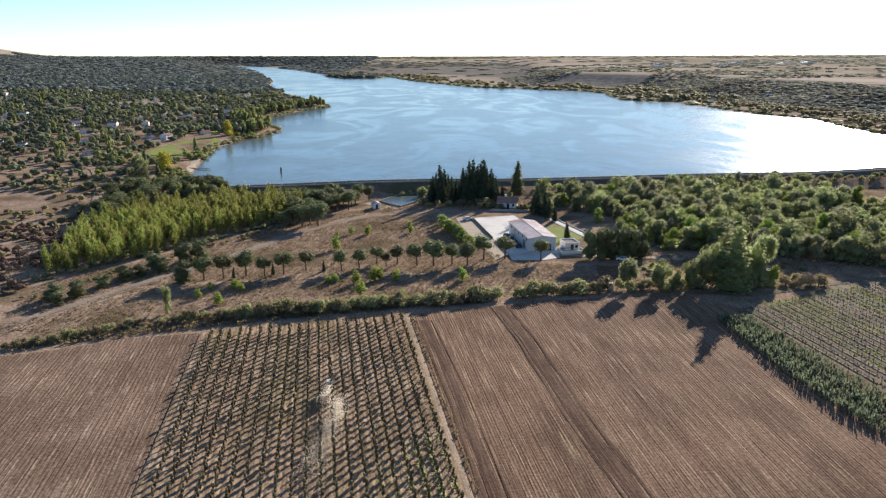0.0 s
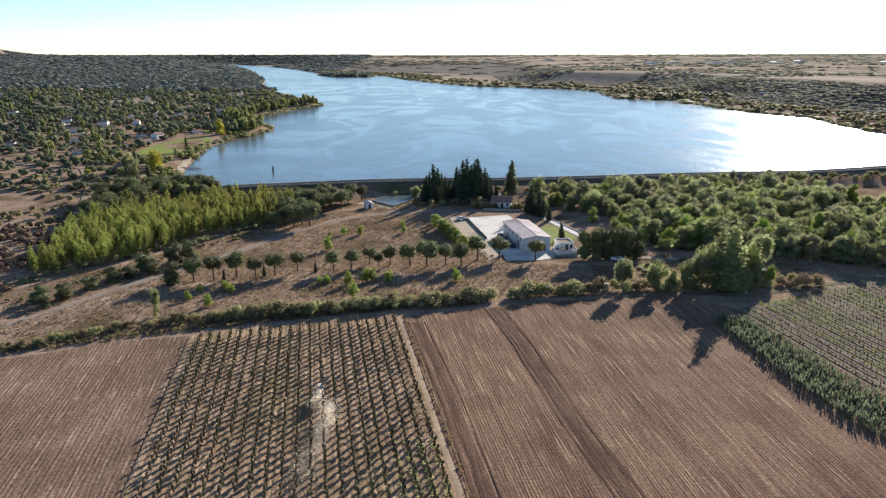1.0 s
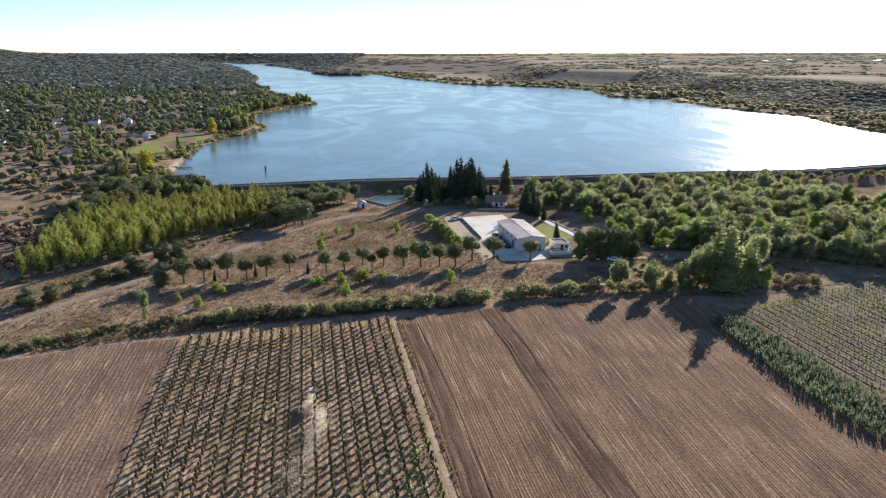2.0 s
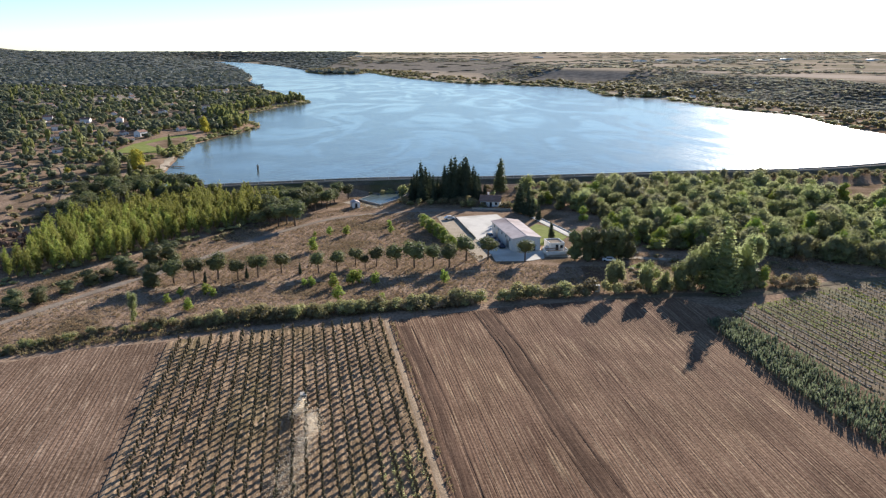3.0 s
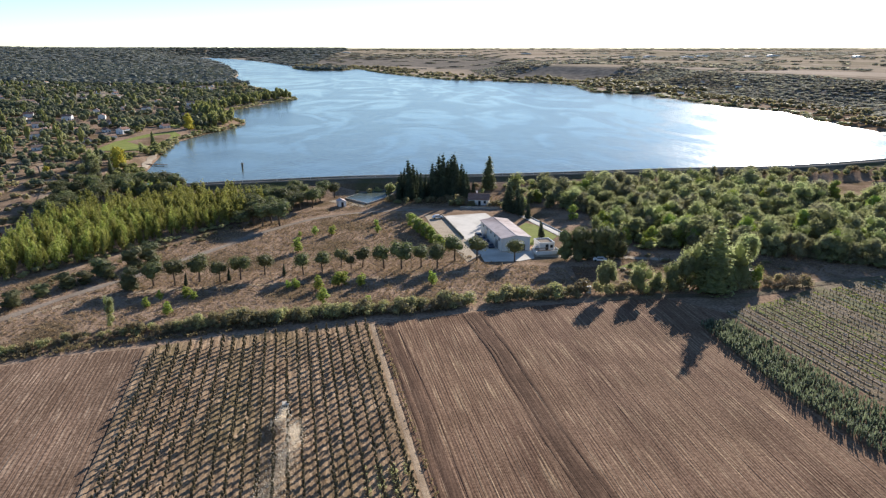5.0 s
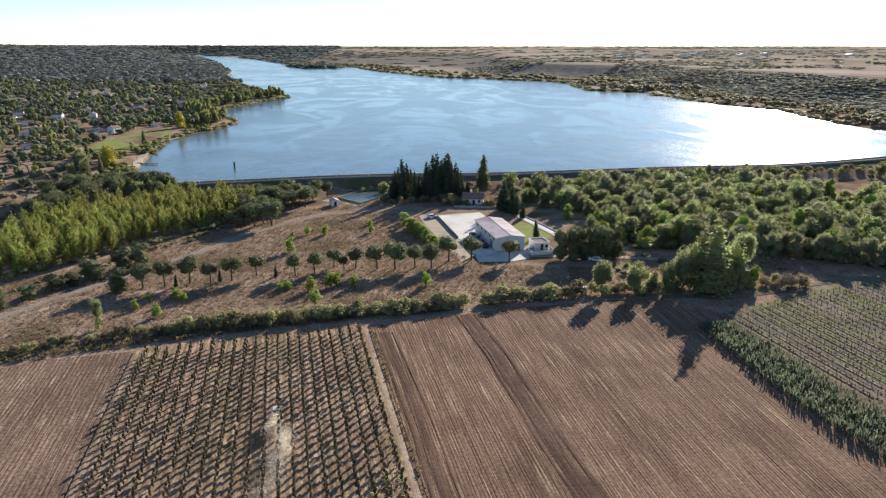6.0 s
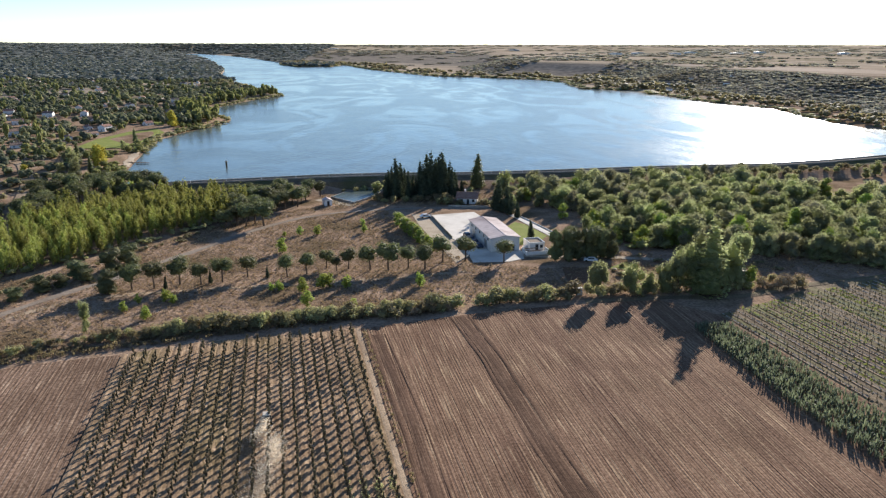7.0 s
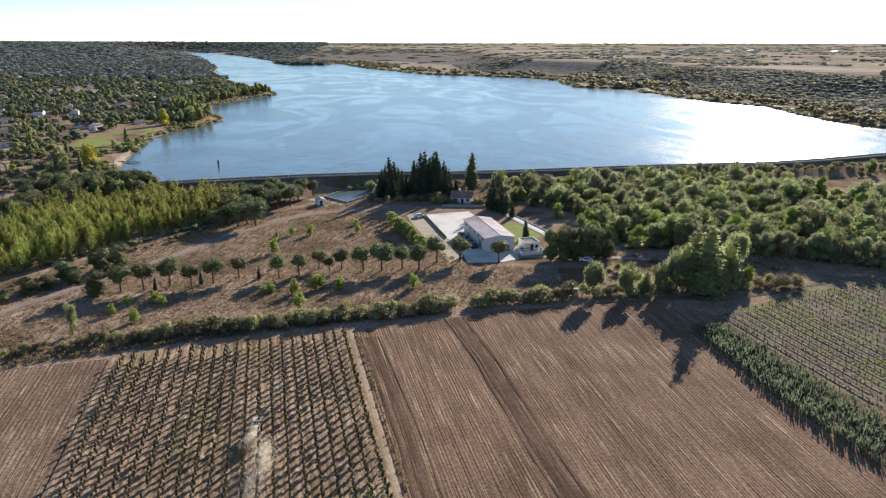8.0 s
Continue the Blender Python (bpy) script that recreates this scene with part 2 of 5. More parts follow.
def water_material():
    m = bpy.data.materials.new("lake_water")
    m.use_nodes = True
    nt = m.node_tree
    n, link = nt.nodes, nt.links.new
    p = n["Principled BSDF"]
    p.inputs["Base Color"].default_value = (0.085, 0.105, 0.092, 1)
    p.inputs["IOR"].default_value = 1.33
    p.inputs["Specular IOR Level"].default_value = 0.5
    tc = n.new("ShaderNodeTexCoord")
    mp = n.new("ShaderNodeMapping")
    mp.inputs["Scale"].default_value = (1, 0.45, 1)
    mp.inputs["Rotation"].default_value = (0, 0, radians(35))
    link(tc.outputs["Object"], mp.inputs[0])
    streak = n.new("ShaderNodeTexNoise")     # calm and ruffled bands
    streak.inputs["Scale"].default_value, streak.inputs["Detail"].default_value, streak.inputs["Distortion"].default_value = 0.013, 6.0, 2.6
    link(mp.outputs[0], streak.inputs["Vector"])
    rough = n.new("ShaderNodeMapRange")
    rough.inputs["From Min"].default_value, rough.inputs["From Max"].default_value = 0.42, 0.54
    rough.inputs["To Min"].default_value, rough.inputs["To Max"].default_value = 0.165, 0.215
    link(streak.outputs["Fac"], rough.inputs["Value"])
    link(rough.outputs[0], p.inputs["Roughness"])
    wave = n.new("ShaderNodeTexNoise")
    wave.inputs["Scale"].default_value, wave.inputs["Detail"].default_value = 0.55, 3.0
    link(mp.outputs[0], wave.inputs["Vector"])
    swell = n.new("ShaderNodeTexNoise")
    swell.inputs["Scale"].default_value, swell.inputs["Detail"].default_value = 0.12, 2.0
    link(mp.outputs[0], swell.inputs["Vector"])
    ruffled = n.new("ShaderNodeMapRange")    # little waves where the wind ruffles the water
    ruffled.inputs["From Min"].default_value, ruffled.inputs["From Max"].default_value = 0.42, 0.54
    ruffled.inputs["To Min"].default_value, ruffled.inputs["To Max"].default_value = 0.22, 0.50
    link(streak.outputs["Fac"], ruffled.inputs["Value"])
    bp = n.new("ShaderNodeBump")
    bp.inputs["Distance"].default_value = 0.4
    link(ruffled.outputs[0], bp.inputs["Strength"])
    link(wave.outputs["Fac"], bp.inputs["Height"])
    long = n.new("ShaderNodeBump")
    long.inputs["Strength"].default_value, long.inputs["Distance"].default_value = 0.25, 0.8
    link(swell.outputs["Fac"], long.inputs["Height"])
    link(bp.outputs[0], long.inputs["Normal"])
    link(long.outputs[0], p.inputs["Normal"])
    return m


M_GROUND = ground_material()
M_WATER = water_material()


# ---- mesh helpers ----
def mesh_object(name, verts, faces, mat, parent=None, smooth=False, uvs=None):
    me = bpy.data.meshes.new(name)
    me.from_pydata([tuple(v) for v in verts], [], [tuple(f) for f in faces])
    if uvs is not None:
        layer = me.uv_layers.new(name="rows")
        loop_vertex = np.empty(len(me.loops), dtype=np.int32)
        me.loops.foreach_get("vertex_index", loop_vertex)
        layer.data.foreach_set("uv", np.asarray(uvs, dtype=np.float32)[loop_vertex].ravel())
    if smooth:
        me.polygons.foreach_set("use_smooth", [True] * len(me.polygons))
    me.materials.append(mat)
    ob = new(name, me)
    ob.parent = parent
    return ob


def part(name, bm, mat, parent, label=""):
    me = bpy.data.meshes.new(name)
    bm.to_mesh(me)
    bm.free()
    me.materials.append(mat)
    ob = new(name, me)
    ob.parent = parent
    if label:
        tagged(ob, label)
    return ob


def box(bm, x0, y0, z0, x1, y1, z1, bevel=0.0):
    m = Matrix.LocRotScale(((x0 + x1) / 2, (y0 + y1) / 2, (z0 + z1) / 2), None, (abs(x1 - x0), abs(y1 - y0), abs(z1 - z0)))
    got = bmesh.ops.create_cube(bm, size=1.0, matrix=m)
    if bevel:
        edges = list({e for v in got["verts"] for e in v.link_edges})
        bmesh.ops.bevel(bm, geom=edges, offset=bevel, segments=1, affect="EDGES")
    return bm


def boxed(*args, bevel=0.0):
    return box(bmesh.new(), *args, bevel=bevel)


def tube(bm, p0, p1, r0, r1, sides=6):
    p0, p1 = Vector(p0), Vector(p1)
    q = (p1 - p0).to_track_quat("Z", "Y")
    ring = []
    for p, r in ((p0, r0), (p1, r1)):
        ring.append([bm.verts.new(p + q @ Vector((r * math.cos(2 * math.pi * i / sides), r * math.sin(2 * math.pi * i / sides), 0))) for i in range(sides)])
    for i in range(sides):
        j = (i + 1) % sides
        bm.faces.new((ring[0][i], ring[0][j], ring[1][j], ring[1][i]))
    bm.faces.new(ring[1])
    bm.faces.new(list(reversed(ring[0])))
    return bm


def empty(name, m=None):
    ob = new(name)
    ob.empty_display_size = 0.5
    if m is not None:
        ob.matrix_basis = m
    return ob


def smoothstep(v):
    v = np.clip(v, 0, 1)
    return v * v * (3 - 2 * v)


# ---- the lie of the land ----
LAKE_LEVEL, CREST = 3.9, 5.3
DAM_LINE = np.array([(-122, 312), (-85, 323.5), (-61, 328.5), (-36, 334.5), (-10, 338), (29, 337.5), (70, 342), (128, 351), (186, 356), (221, 365), (247, 374), (330, 404), (420, 440)], float) + np.array((0, 6.0))
WEST_SHORE = [(-127, 346), (-133, 373), (-140, 408), (-148, 446), (-153.5, 487), (-150, 516), (-140.5, 552), (-134, 590), (-136, 606), (-148, 632), (-167, 655), (-178, 696), (-175, 725),
              (-168, 766), (-154, 835), (-140, 866), (-135, 884), (-156, 925), (-200, 1006), (-250, 1149), (-327, 1361), (-380, 1632), (-456, 1898), (-728, 2812), (-983, 3542), (-1190, 4070)]
EAST_SHORE = [(-1171, 4278), (-808, 3534), (-597, 3011), (-405, 2463), (-330, 2085), (-266, 1935), (-178, 1932), (-159, 2078), (-52, 1687), (65, 1392), (135, 1343), (249, 1235), (262, 1163),
              (246, 1002), (304, 952), (321, 805), (330, 750), (358, 689), (346, 618), (344, 572), (345, 525), (420, 500)]
LAKE = np.array([tuple(p) for p in DAM_LINE[::-1]] + WEST_SHORE + EAST_SHORE, float)


def lake_distance(x, y):
    """Metres from the shore: above 0 on land, below 0 on the water."""
    x, y = np.asarray(x, float), np.asarray(y, float)
    best, inside = np.full(x.shape, 1e9), np.zeros(x.shape, bool)
    for (ax, ay), (bx, by) in zip(LAKE, np.roll(LAKE, -1, 0)):
        ex, ey = bx - ax, by - ay
        k = np.clip(((x - ax) * ex + (y - ay) * ey) / (ex * ex + ey * ey), 0, 1)
        best = np.minimum(best, np.hypot(x - ax - k * ex, y - ay - k * ey))
        cross = ((ay > y) != (by > y)) & (x < ex * (y - ay) / (ey if ey else 1e-9) + ax)
        inside ^= cross
    return np.where(inside, -best, best)


def dam_y(x):
    return np.interp(x, DAM_LINE[:, 0], DAM_LINE[:, 1], left=290)


def land(x, y):
    """The ground's height at x, y (arrays)."""
    x, y = np.asarray(x, float), np.asarray(y, float)
    sd = lake_distance(x, y)
    wob = 0.6 * np.sin(x * 0.021 + 1.3) * np.cos(y * 0.017) + 0.4 * np.sin(x * 0.05 + y * 0.043)
    east = smoothstep((x - 0.10 * y + 40) / 160)
    scarp = 24 * smoothstep((sd - 45) / 190) * east * smoothstep((y - 430) / 120)
    west = 5 * smoothstep((sd - 60) / 400) * (1 - east)
    r = np.hypot(x, y)
    shore = LAKE_LEVEL + np.clip(sd * 0.12, -3.0, 1.6)
    up = shore + np.where(sd > 0, scarp + west + wob * np.clip(sd / 60, 0, 1) * 1.5, 0)
    up = up + np.where(sd > 0, (53 - up) * smoothstep((r - 1500) / 3500) * smoothstep(sd / 420), 0)
    up = up + 75 * np.exp(-((x + 3150) / 380) ** 2) * smoothstep((y - 3600) / 900)
    on_dam = smoothstep((x + 130) / 14)
    m = on_dam * smoothstep((y - dam_y(x) + 4) / 7) + (1 - on_dam) * smoothstep((y - 255) / 120)
    low = 3.7 * on_dam * smoothstep((y - dam_y(x) + 18) / 11) - 0.12 + 0.06 * np.sin(x * 0.11) * np.sin(y * 0.09)
    hollow = smoothstep(1.9 - np.hypot((x + 17) / 12, (y - 322) / 13))
    low = low * (1 - hollow) - 0.12 * hollow
    return low * (1 - m) + up * m


def land_at(x, y):
    return float(land(np.array([x]), np.array([y]))[0])


def grade(*stops):
    """Grid lines: (start, end, step) stretches."""
    out = []
    for a, b, s in stops:
        out += list(np.arange(a, b, s))
    return np.array(out + [stops[-1][1]])


def build_ground():
    xs = grade((-4600, -1600, 150), (-1600, -700, 60), (-700, -260, 20), (-260, 460, 7), (460, 900, 22), (900, 1700, 60), (1700, 4600, 150))
    ys = grade((-400, 0, 50), (0, 240, 8), (240, 760, 6), (760, 1500, 14), (1500, 2300, 25), (2300, 4900, 60))
    gx, gy = np.meshgrid(xs, ys)
    gz = land(gx.ravel(), gy.ravel())
    nx = len(xs)
    idx = np.arange(len(gz)).reshape(len(ys), nx)
    faces = np.stack([idx[:-1, :-1], idx[:-1, 1:], idx[1:, 1:], idx[1:, :-1]], -1).reshape(-1, 4)
    verts = np.c_[gx.ravel(), gy.ravel(), gz]
    tagged(mesh_object("ground", verts, faces.tolist(), M_GROUND, smooth=True), "dry grassland and farmland around the lake", "ground", kind="structure")


def build_lake():
    xs = grade((-1500, -500, 100), (-500, -149, 50), (-121, -120, 2), (-100, 500, 50), (500, 700, 100))
    ys = grade((300, 1300, 50), (1300, 4500, 200))
    gx, gy = np.meshgrid(xs, ys)
    sd = lake_distance(gx.ravel(), gy.ravel()).reshape(gx.shape)
    idx = np.arange(gx.size).reshape(gx.shape)
    keep = np.minimum.reduce([sd[:-1, :-1], sd[:-1, 1:], sd[1:, 1:], sd[1:, :-1]]) < 90
    keep &= (gx[:-1, :-1] > -122) | (gy[:-1, :-1] > 335)
    south = gy[1:, 1:] > np.minimum(dam_y(gx[1:, 1:]), dam_y(gx[:-1, :-1])) + 1
    faces = np.stack([idx[:-1, :-1], idx[:-1, 1:], idx[1:, 1:], idx[1:, :-1]], -1)[keep & south]
    # the southern edge follows the dam
    vy = gy.ravel().copy()
    vx = gx.ravel()
    low = dam_y(vx) + 0.5
    vy = np.where((vx > -125) & (vy < low), low, vy)
    tagged(mesh_object("water", np.c_[vx, vy, np.full(vx.size, LAKE_LEVEL)], faces.tolist(), M_WATER, smooth=True), "wide blue lake with ruffled water and sun glitter", "lake", kind="structure")


def ribbon(name, pts, width, mat, z=0.06, label="", category="", step=4.0, wander=0.0):
    """A strip laid on the ground along pts."""
    pts = np.array(pts, float)
    seg = np.r_[0, np.cumsum(np.hypot(*np.diff(pts, axis=0).T))]
    s = np.linspace(0, seg[-1], max(2, int(seg[-1] / step)))
    cx, cy = np.interp(s, seg, pts[:, 0]), np.interp(s, seg, pts[:, 1])
    for _ in range(3):
        cx[1:-1], cy[1:-1] = (cx[:-2] + 2 * cx[1:-1] + cx[2:]) / 4, (cy[:-2] + 2 * cy[1:-1] + cy[2:]) / 4
    dx, dy = np.gradient(cx), np.gradient(cy)
    ln = np.hypot(dx, dy)
    nx, ny = -dy / ln, dx / ln
    rows = []
    for i, k in enumerate((-0.5, -0.17, 0.17, 0.5)):
        w = width * k + (wander * np.sin(s * 0.31 + i) if k in (-0.5, 0.5) else 0)
        x, y = cx + nx * w, cy + ny * w
        rows.append(np.c_[x, y, land(x, y) + z + (0.05 if i in (1, 2) else 0)])
    v = np.concatenate(rows)
    n = len(s)
    f = [(r * n + i, r * n + i + 1, (r + 1) * n + i + 1, (r + 1) * n + i) for r in range(3) for i in range(n - 1)]
    uv = np.concatenate([np.c_[np.full(n, width * k), s] for k in (-0.5, -0.17, 0.17, 0.5)])
    ob = mesh_object(name, v, [q[::-1] for q in f], mat, uvs=uv)
    return tagged(ob, label, category, kind="structure")


def patch(name, corners, mat, z=0.07, thick=0.0, label="", category="", kind="structure", level=None):
    """A flat area with the given outline; thick: a slab of that depth."""
    bm = bmesh.new()
    vs = [bm.verts.new((x, y, (land_at(x, y) if level is None else level) + z)) for x, y in corners]
    f = bm.faces.new(vs)
    if f.normal.z < 0:
        f.normal_flip()
    bmesh.ops.recalc_face_normals(bm, faces=[f])
    f.normal_update()
    if f.normal.z < 0:
        f.normal_flip()
    if thick:
        got = bmesh.ops.extrude_face_region(bm, geom=[f])
        for v in got["geom"]:
            if isinstance(v, bmesh.types.BMVert):
                v.co.z -= thick
        bmesh.ops.recalc_face_normals(bm, faces=bm.faces)
    ob = part(name, bm, mat, None)
    return tagged(ob, label, category, kind=kind)


def field(name, south_w, south_e, north, mat, rows, relief, label, z=0.05, along=48, uneven=0.02):
    """A tilled field: furrows run from the southern edge to the northern outline."""
    north = np.array(north, float)
    seg = np.r_[0, np.cumsum(np.hypot(*np.diff(north, axis=0).T))] 
    per = 4
    n = rows * per + 1
    u = np.linspace(0, 1, n)
    nx, ny = np.interp(u, seg / seg[-1], north[:, 0]), np.interp(u, seg / seg[-1], north[:, 1])
    sx, sy = south_w[0] + (south_e[0] - south_w[0]) * u, south_w[1] + (south_e[1] - south_w[1]) * u
    rng = np.random.default_rng(7)
    profile = np.tile([0.0, 0.75, 1.0, 0.55], rows)
    profile = np.r_[profile, 0] * np.repeat(rng.uniform(0.6, 1.25, rows + 1), per)[:n]
    v = np.linspace(0, 1, along)
    x = sx[None] + (nx - sx)[None] * v[:, None]
    y = sy[None] + (ny - sy)[None] * v[:, None]
    x = x + rng.normal(0, uneven, x.shape)
    zz = z + relief * profile[None] + rng.normal(0, uneven * 0.5, x.shape)
    width, length = math.dist(north[0], north[-1]), math.dist(south_w, north[0])
    uv = np.stack(np.broadcast_arrays((u * width)[None], (v * length)[:, None]), -1).reshape(-1, 2)
    idx = np.arange(x.size).reshape(x.shape)
    faces = np.stack([idx[:-1, :-1], idx[:-1, 1:], idx[1:, 1:], idx[1:, :-1]], -1).reshape(-1, 4)
    ob = mesh_object(name, np.c_[x.ravel(), y.ravel(), zz.ravel()], faces.tolist(), mat, uvs=uv)
    return tagged(ob, label, "field", kind="structure")


def build_dam():
    """The embankment with its crest road and low parapets."""
    pts = DAM_LINE
    seg = np.r_[0, np.cumsum(np.hypot(*np.diff(pts, axis=0).T))]
    s = np.arange(0, seg[-1], 3.0)
    cx, cy = np.interp(s, seg, pts[:, 0]), np.interp(s, seg, pts[:, 1])
    for _ in range(12):
        cx[1:-1], cy[1:-1] = (cx[:-2] + 2 * cx[1:-1] + cx[2:]) / 4, (cy[:-2] + 2 * cy[1:-1] + cy[2:]) / 4
    dx, dy = np.gradient(cx), np.gradient(cy)
    ln = np.hypot(dx, dy)
    nx, ny = -dy / ln, dx / ln          # towards the lake

    def sweep(name, profile, mat, label="", category="dam", parent=None):
        m = len(profile)
        v = np.concatenate([np.c_[cx + nx * a, cy + ny * a, np.full(len(s), b)] for a, b in profile])
        n = len(s)
        f = [(r * n + i, (r + 1) * n + i, (r + 1) * n + i + 1, r * n + i + 1) for r in range(m - 1) for i in range(n - 1)]
        ob = mesh_object(name, v, f, mat, parent)
        return ob

    root = tagged(empty("dam"), "long low stone-faced dam with a road on its crest", "dam", kind="structure")
    sweep("embankment", [(-8.2, -0.3), (-6.4, 3.7), (-2.2, CREST - 0.3)], M_DARKSTONE, parent=root)
    sweep("crest_road", [(-2.2, CREST - 0.3), (-2.1, CREST), (2.1, CREST), (2.2, CREST - 0.3)], M_GRAVEL, parent=root)
    sweep("lake_face", [(2.2, CREST - 0.3), (3.0, LAKE_LEVEL - 2)], M_DARKSTONE, parent=root)
    sweep("parapet", [(1.7, CREST), (1.7, CREST + 0.6), (2.15, CREST + 0.6), (2.15, CREST - 0.1)], M_STONE, parent=root)
    sweep("parapet", [(-2.15, CREST - 0.1), (-2.15, CREST + 0.35), (-1.8, CREST + 0.35), (-1.8, CREST)], M_STONE, parent=root)
    post = boxed(-0.09, -0.09, 0, 0.09, 0.09, 1.0, bevel=0.02)
    me = bpy.data.meshes.new("marker_post")
    post.to_mesh(me)
    post.free()
    me.materials.append(M_WHITE)
    for i in range(6, len(s) - 4, 5):
        ob = new("marker_post", me)
        ob.location = (cx[i] - nx[i] * 1.98, cy[i] - ny[i] * 1.98, CREST + 0.3)
        ob.parent = root


build_ground()
build_lake()
build_dam()

# fields: rows run 10 degrees left of +y
field("field_ploughed_west", (-160, -30), (-26.5, -30), [(-190, 118), (-90, 149), (-77, 156), (-59, 160)], M_SOIL_L, 165, 0.05, "grey-brown harrowed field with fine parallel furrows")
field("field_vineyard", (-26.3, -30), (24.8, -30), [(-58.7, 160), (-45, 165.5), (-9.9, 171.5)], M_SOIL_V, 38, 0.08, "dry pale soil of a bush vineyard with tilled strips")
field("field_ploughed_east", (25.9, -30), (82, -30), [(-8.8, 171.8), (19, 180), (38.9, 184), (67.2, 187)], M_SOIL_R, 125, 0.04, "red-brown ploughed field with straw-coloured furrows")
ribbon("track", [(25.2, -30), (-9.5, 172.2)], 1.5, M_TRACK, 0.13, "pale bare earth track between vineyard and ploughed field", "track", wander=0.1, step=2.0)
field("field_corn", (82.0, -30), (119.5, -30), [(67.2, 187), (78.5, 176)], M_SOIL_R, 12, 0.06, "brown soil under a strip of corn")
field("field_vineyard_east", (119.5, -30), (250, -30), [(78.5, 176), (99, 186), (112, 194.5), (135, 201), (245, 222)], M_SOIL_W, 40, 0.07, "weedy soil of a trellised vineyard")
for name, line, width in (("tramline_middle", [(14.8, 178), (19.3, 157.5), (22.3, 136), (25.2, 115.5), (28.4, 100), (39.0, 40), (51.0, -28)], ((-2.2, 0.7), (-0.1, 2.9), (2.2, 0.9))), ("tramline_west", [(-5.4, 168), (-1.4, 148), (2.3, 128.4), (6.6, 100), (16.5, 40), (29, -28)], ((-1.6, 0.9), (0.4, 2.1), (2.4, 0.5)))):
    for off, broad in width:
        ribbon(name, [(x + off, y) for x, y in line], broad, M_SOIL_D, 0.22, "band of darker turned furrows across the ploughed field", "field strip", wander=0.1, step=3.0)
ribbon("road", [(-170, 90), (-118, 150), (-102, 175.6), (-95.2, 189.4), (-86.5, 204.1), (-80.7, 210), (-75, 223), (-64.1, 240.6), (-53.6, 262), (-39.8, 281), (-22.8, 291.6), (2.5, 297), (25.7, 296.1), (44, 295)], 2.6, M_GRAVEL, 0.08, "grey gravel road curving through dry grass", "road", wander=0.3)
ribbon("path", [(-98, 178), (-84, 196), (-60, 200.5), (-30, 205), (0, 208.5), (20, 214)], 2.2, M_TRACK, 0.07, "worn pale footpath below the pine row", "path", wander=0.5)
ribbon("track_hedge", [(48, 187.5), (70, 189.5), (90, 188), (112, 197), (150, 205)], 3.0, M_SOIL_W, 0.1, "shaded farm track beside the hedge", "track", wander=0.3)
patch("courtyard", [(12.3, 284.5), (29.6, 289.1), (33.0, 274.5), (33.6, 260.5), (24.4, 258.3), (19.5, 247.6), (18.2, 250.0)], M_CONCRETE, 0.12, 0.3, "bright pale concrete courtyard beside the warehouse", "courtyard")
patch("yard", [(4.8, 287.5), (12.0, 284.5), (18.0, 250.0), (19.6, 246.5), (22.0, 229.0), (17.4, 222.0), (12.0, 246.3), (7.4, 269.1)], M_SAND, 0.08, 0.2, "sandy gravel yard with a car parked on it", "yard")
patch("pavement", [(19.7, 247.0), (24.6, 258.0), (34.0, 258.0), (38.8, 240.0), (39.6, 231.0), (38.7, 225.7), (33.6, 222.9), (22.6, 222.4), (22.0, 229.5)], M_CONCRETE, 0.10, 0.3, "pale concrete apron round the warehouse", "pavement")
patch("lawn", [(37.6, 262), (43.0, 272.0), (46.4, 268), (51.2, 252), (46.0, 242.6), (40.2, 241.0)], M_LAWN, 0.10, 0.2, "bright green mown lawn behind the warehouse", "lawn")
patch("garden_plot", [(48.4, 216.6), (61.2, 214.4), (54.4, 196.2), (46.9, 195.2)], M_SOIL_R, 0.12, 0.2, "dark tilled garden plot below the clipped trees", "plot")
patch("fallow_plot", [(61.5, 214.0), (66.4, 212.2), (62.1, 198.4), (56.0, 196.6)], M_SOIL_V, 0.11, 0.2, "small bare orange-brown plot between trees", "plot")
patch("small_lawn", [(61.9, 214.6), (69.2, 220.6), (71.0, 217.8), (66.5, 212.6)], M_LAWN, 0.13, 0.2, "small green lawn beside the clipped trees", "lawn")
ribbon("drive", [(39, 228.5), (50, 227), (64, 225.5), (78, 223), (92, 219)], 2.8, M_SAND, 0.14, "pale drive running under the dark trees", "drive", wander=0.2)
ribbon("garden_path", [(43.6, 284), (46.6, 274), (49.8, 263), (53.4, 251.5)], 2.6, M_CONCRETE, 0.12, "pale concrete garden path along the lawn", "path")
patch("lake_lawn", [(-186, 434), (-190, 477), (-182, 512), (-169, 528), (-159, 512), (-158, 484), (-154, 448), (-160, 436)], M_LAWN, 0.25, label="green lakeside lawn", category="lawn")
patch("shore_lawn", [(-191, 557), (-172, 551), (-177, 570), (-196, 580)], M_LAWN, 0.25, label="small green lawn near the lake", category="lawn")
ribbon("track_clearing", [(186, 315), (206, 318), (245, 324)], 2.5, M_TRACK, 0.1, "pale track across a dry clearing", "track")
ribbon("beach", [(-136.5, 378), (-141.5, 398), (-147, 424), (-152, 446)], 4.0, M_SAND, 0.15, "strip of pale sand by the jetty", "beach", wander=0.6)
ribbon("village_road", [(-470, 500), (-330, 425), (-190, 385), (-165, 340), (-150, 300)], 5, M_TRACK, 0.2, "pale dirt road at the village edge", "road")
ribbon("village_lane", [(-340, 660), (-400, 800), (-455, 955)], 7, M_TRACK, 0.3, "pale lane between village houses", "road", step=12)
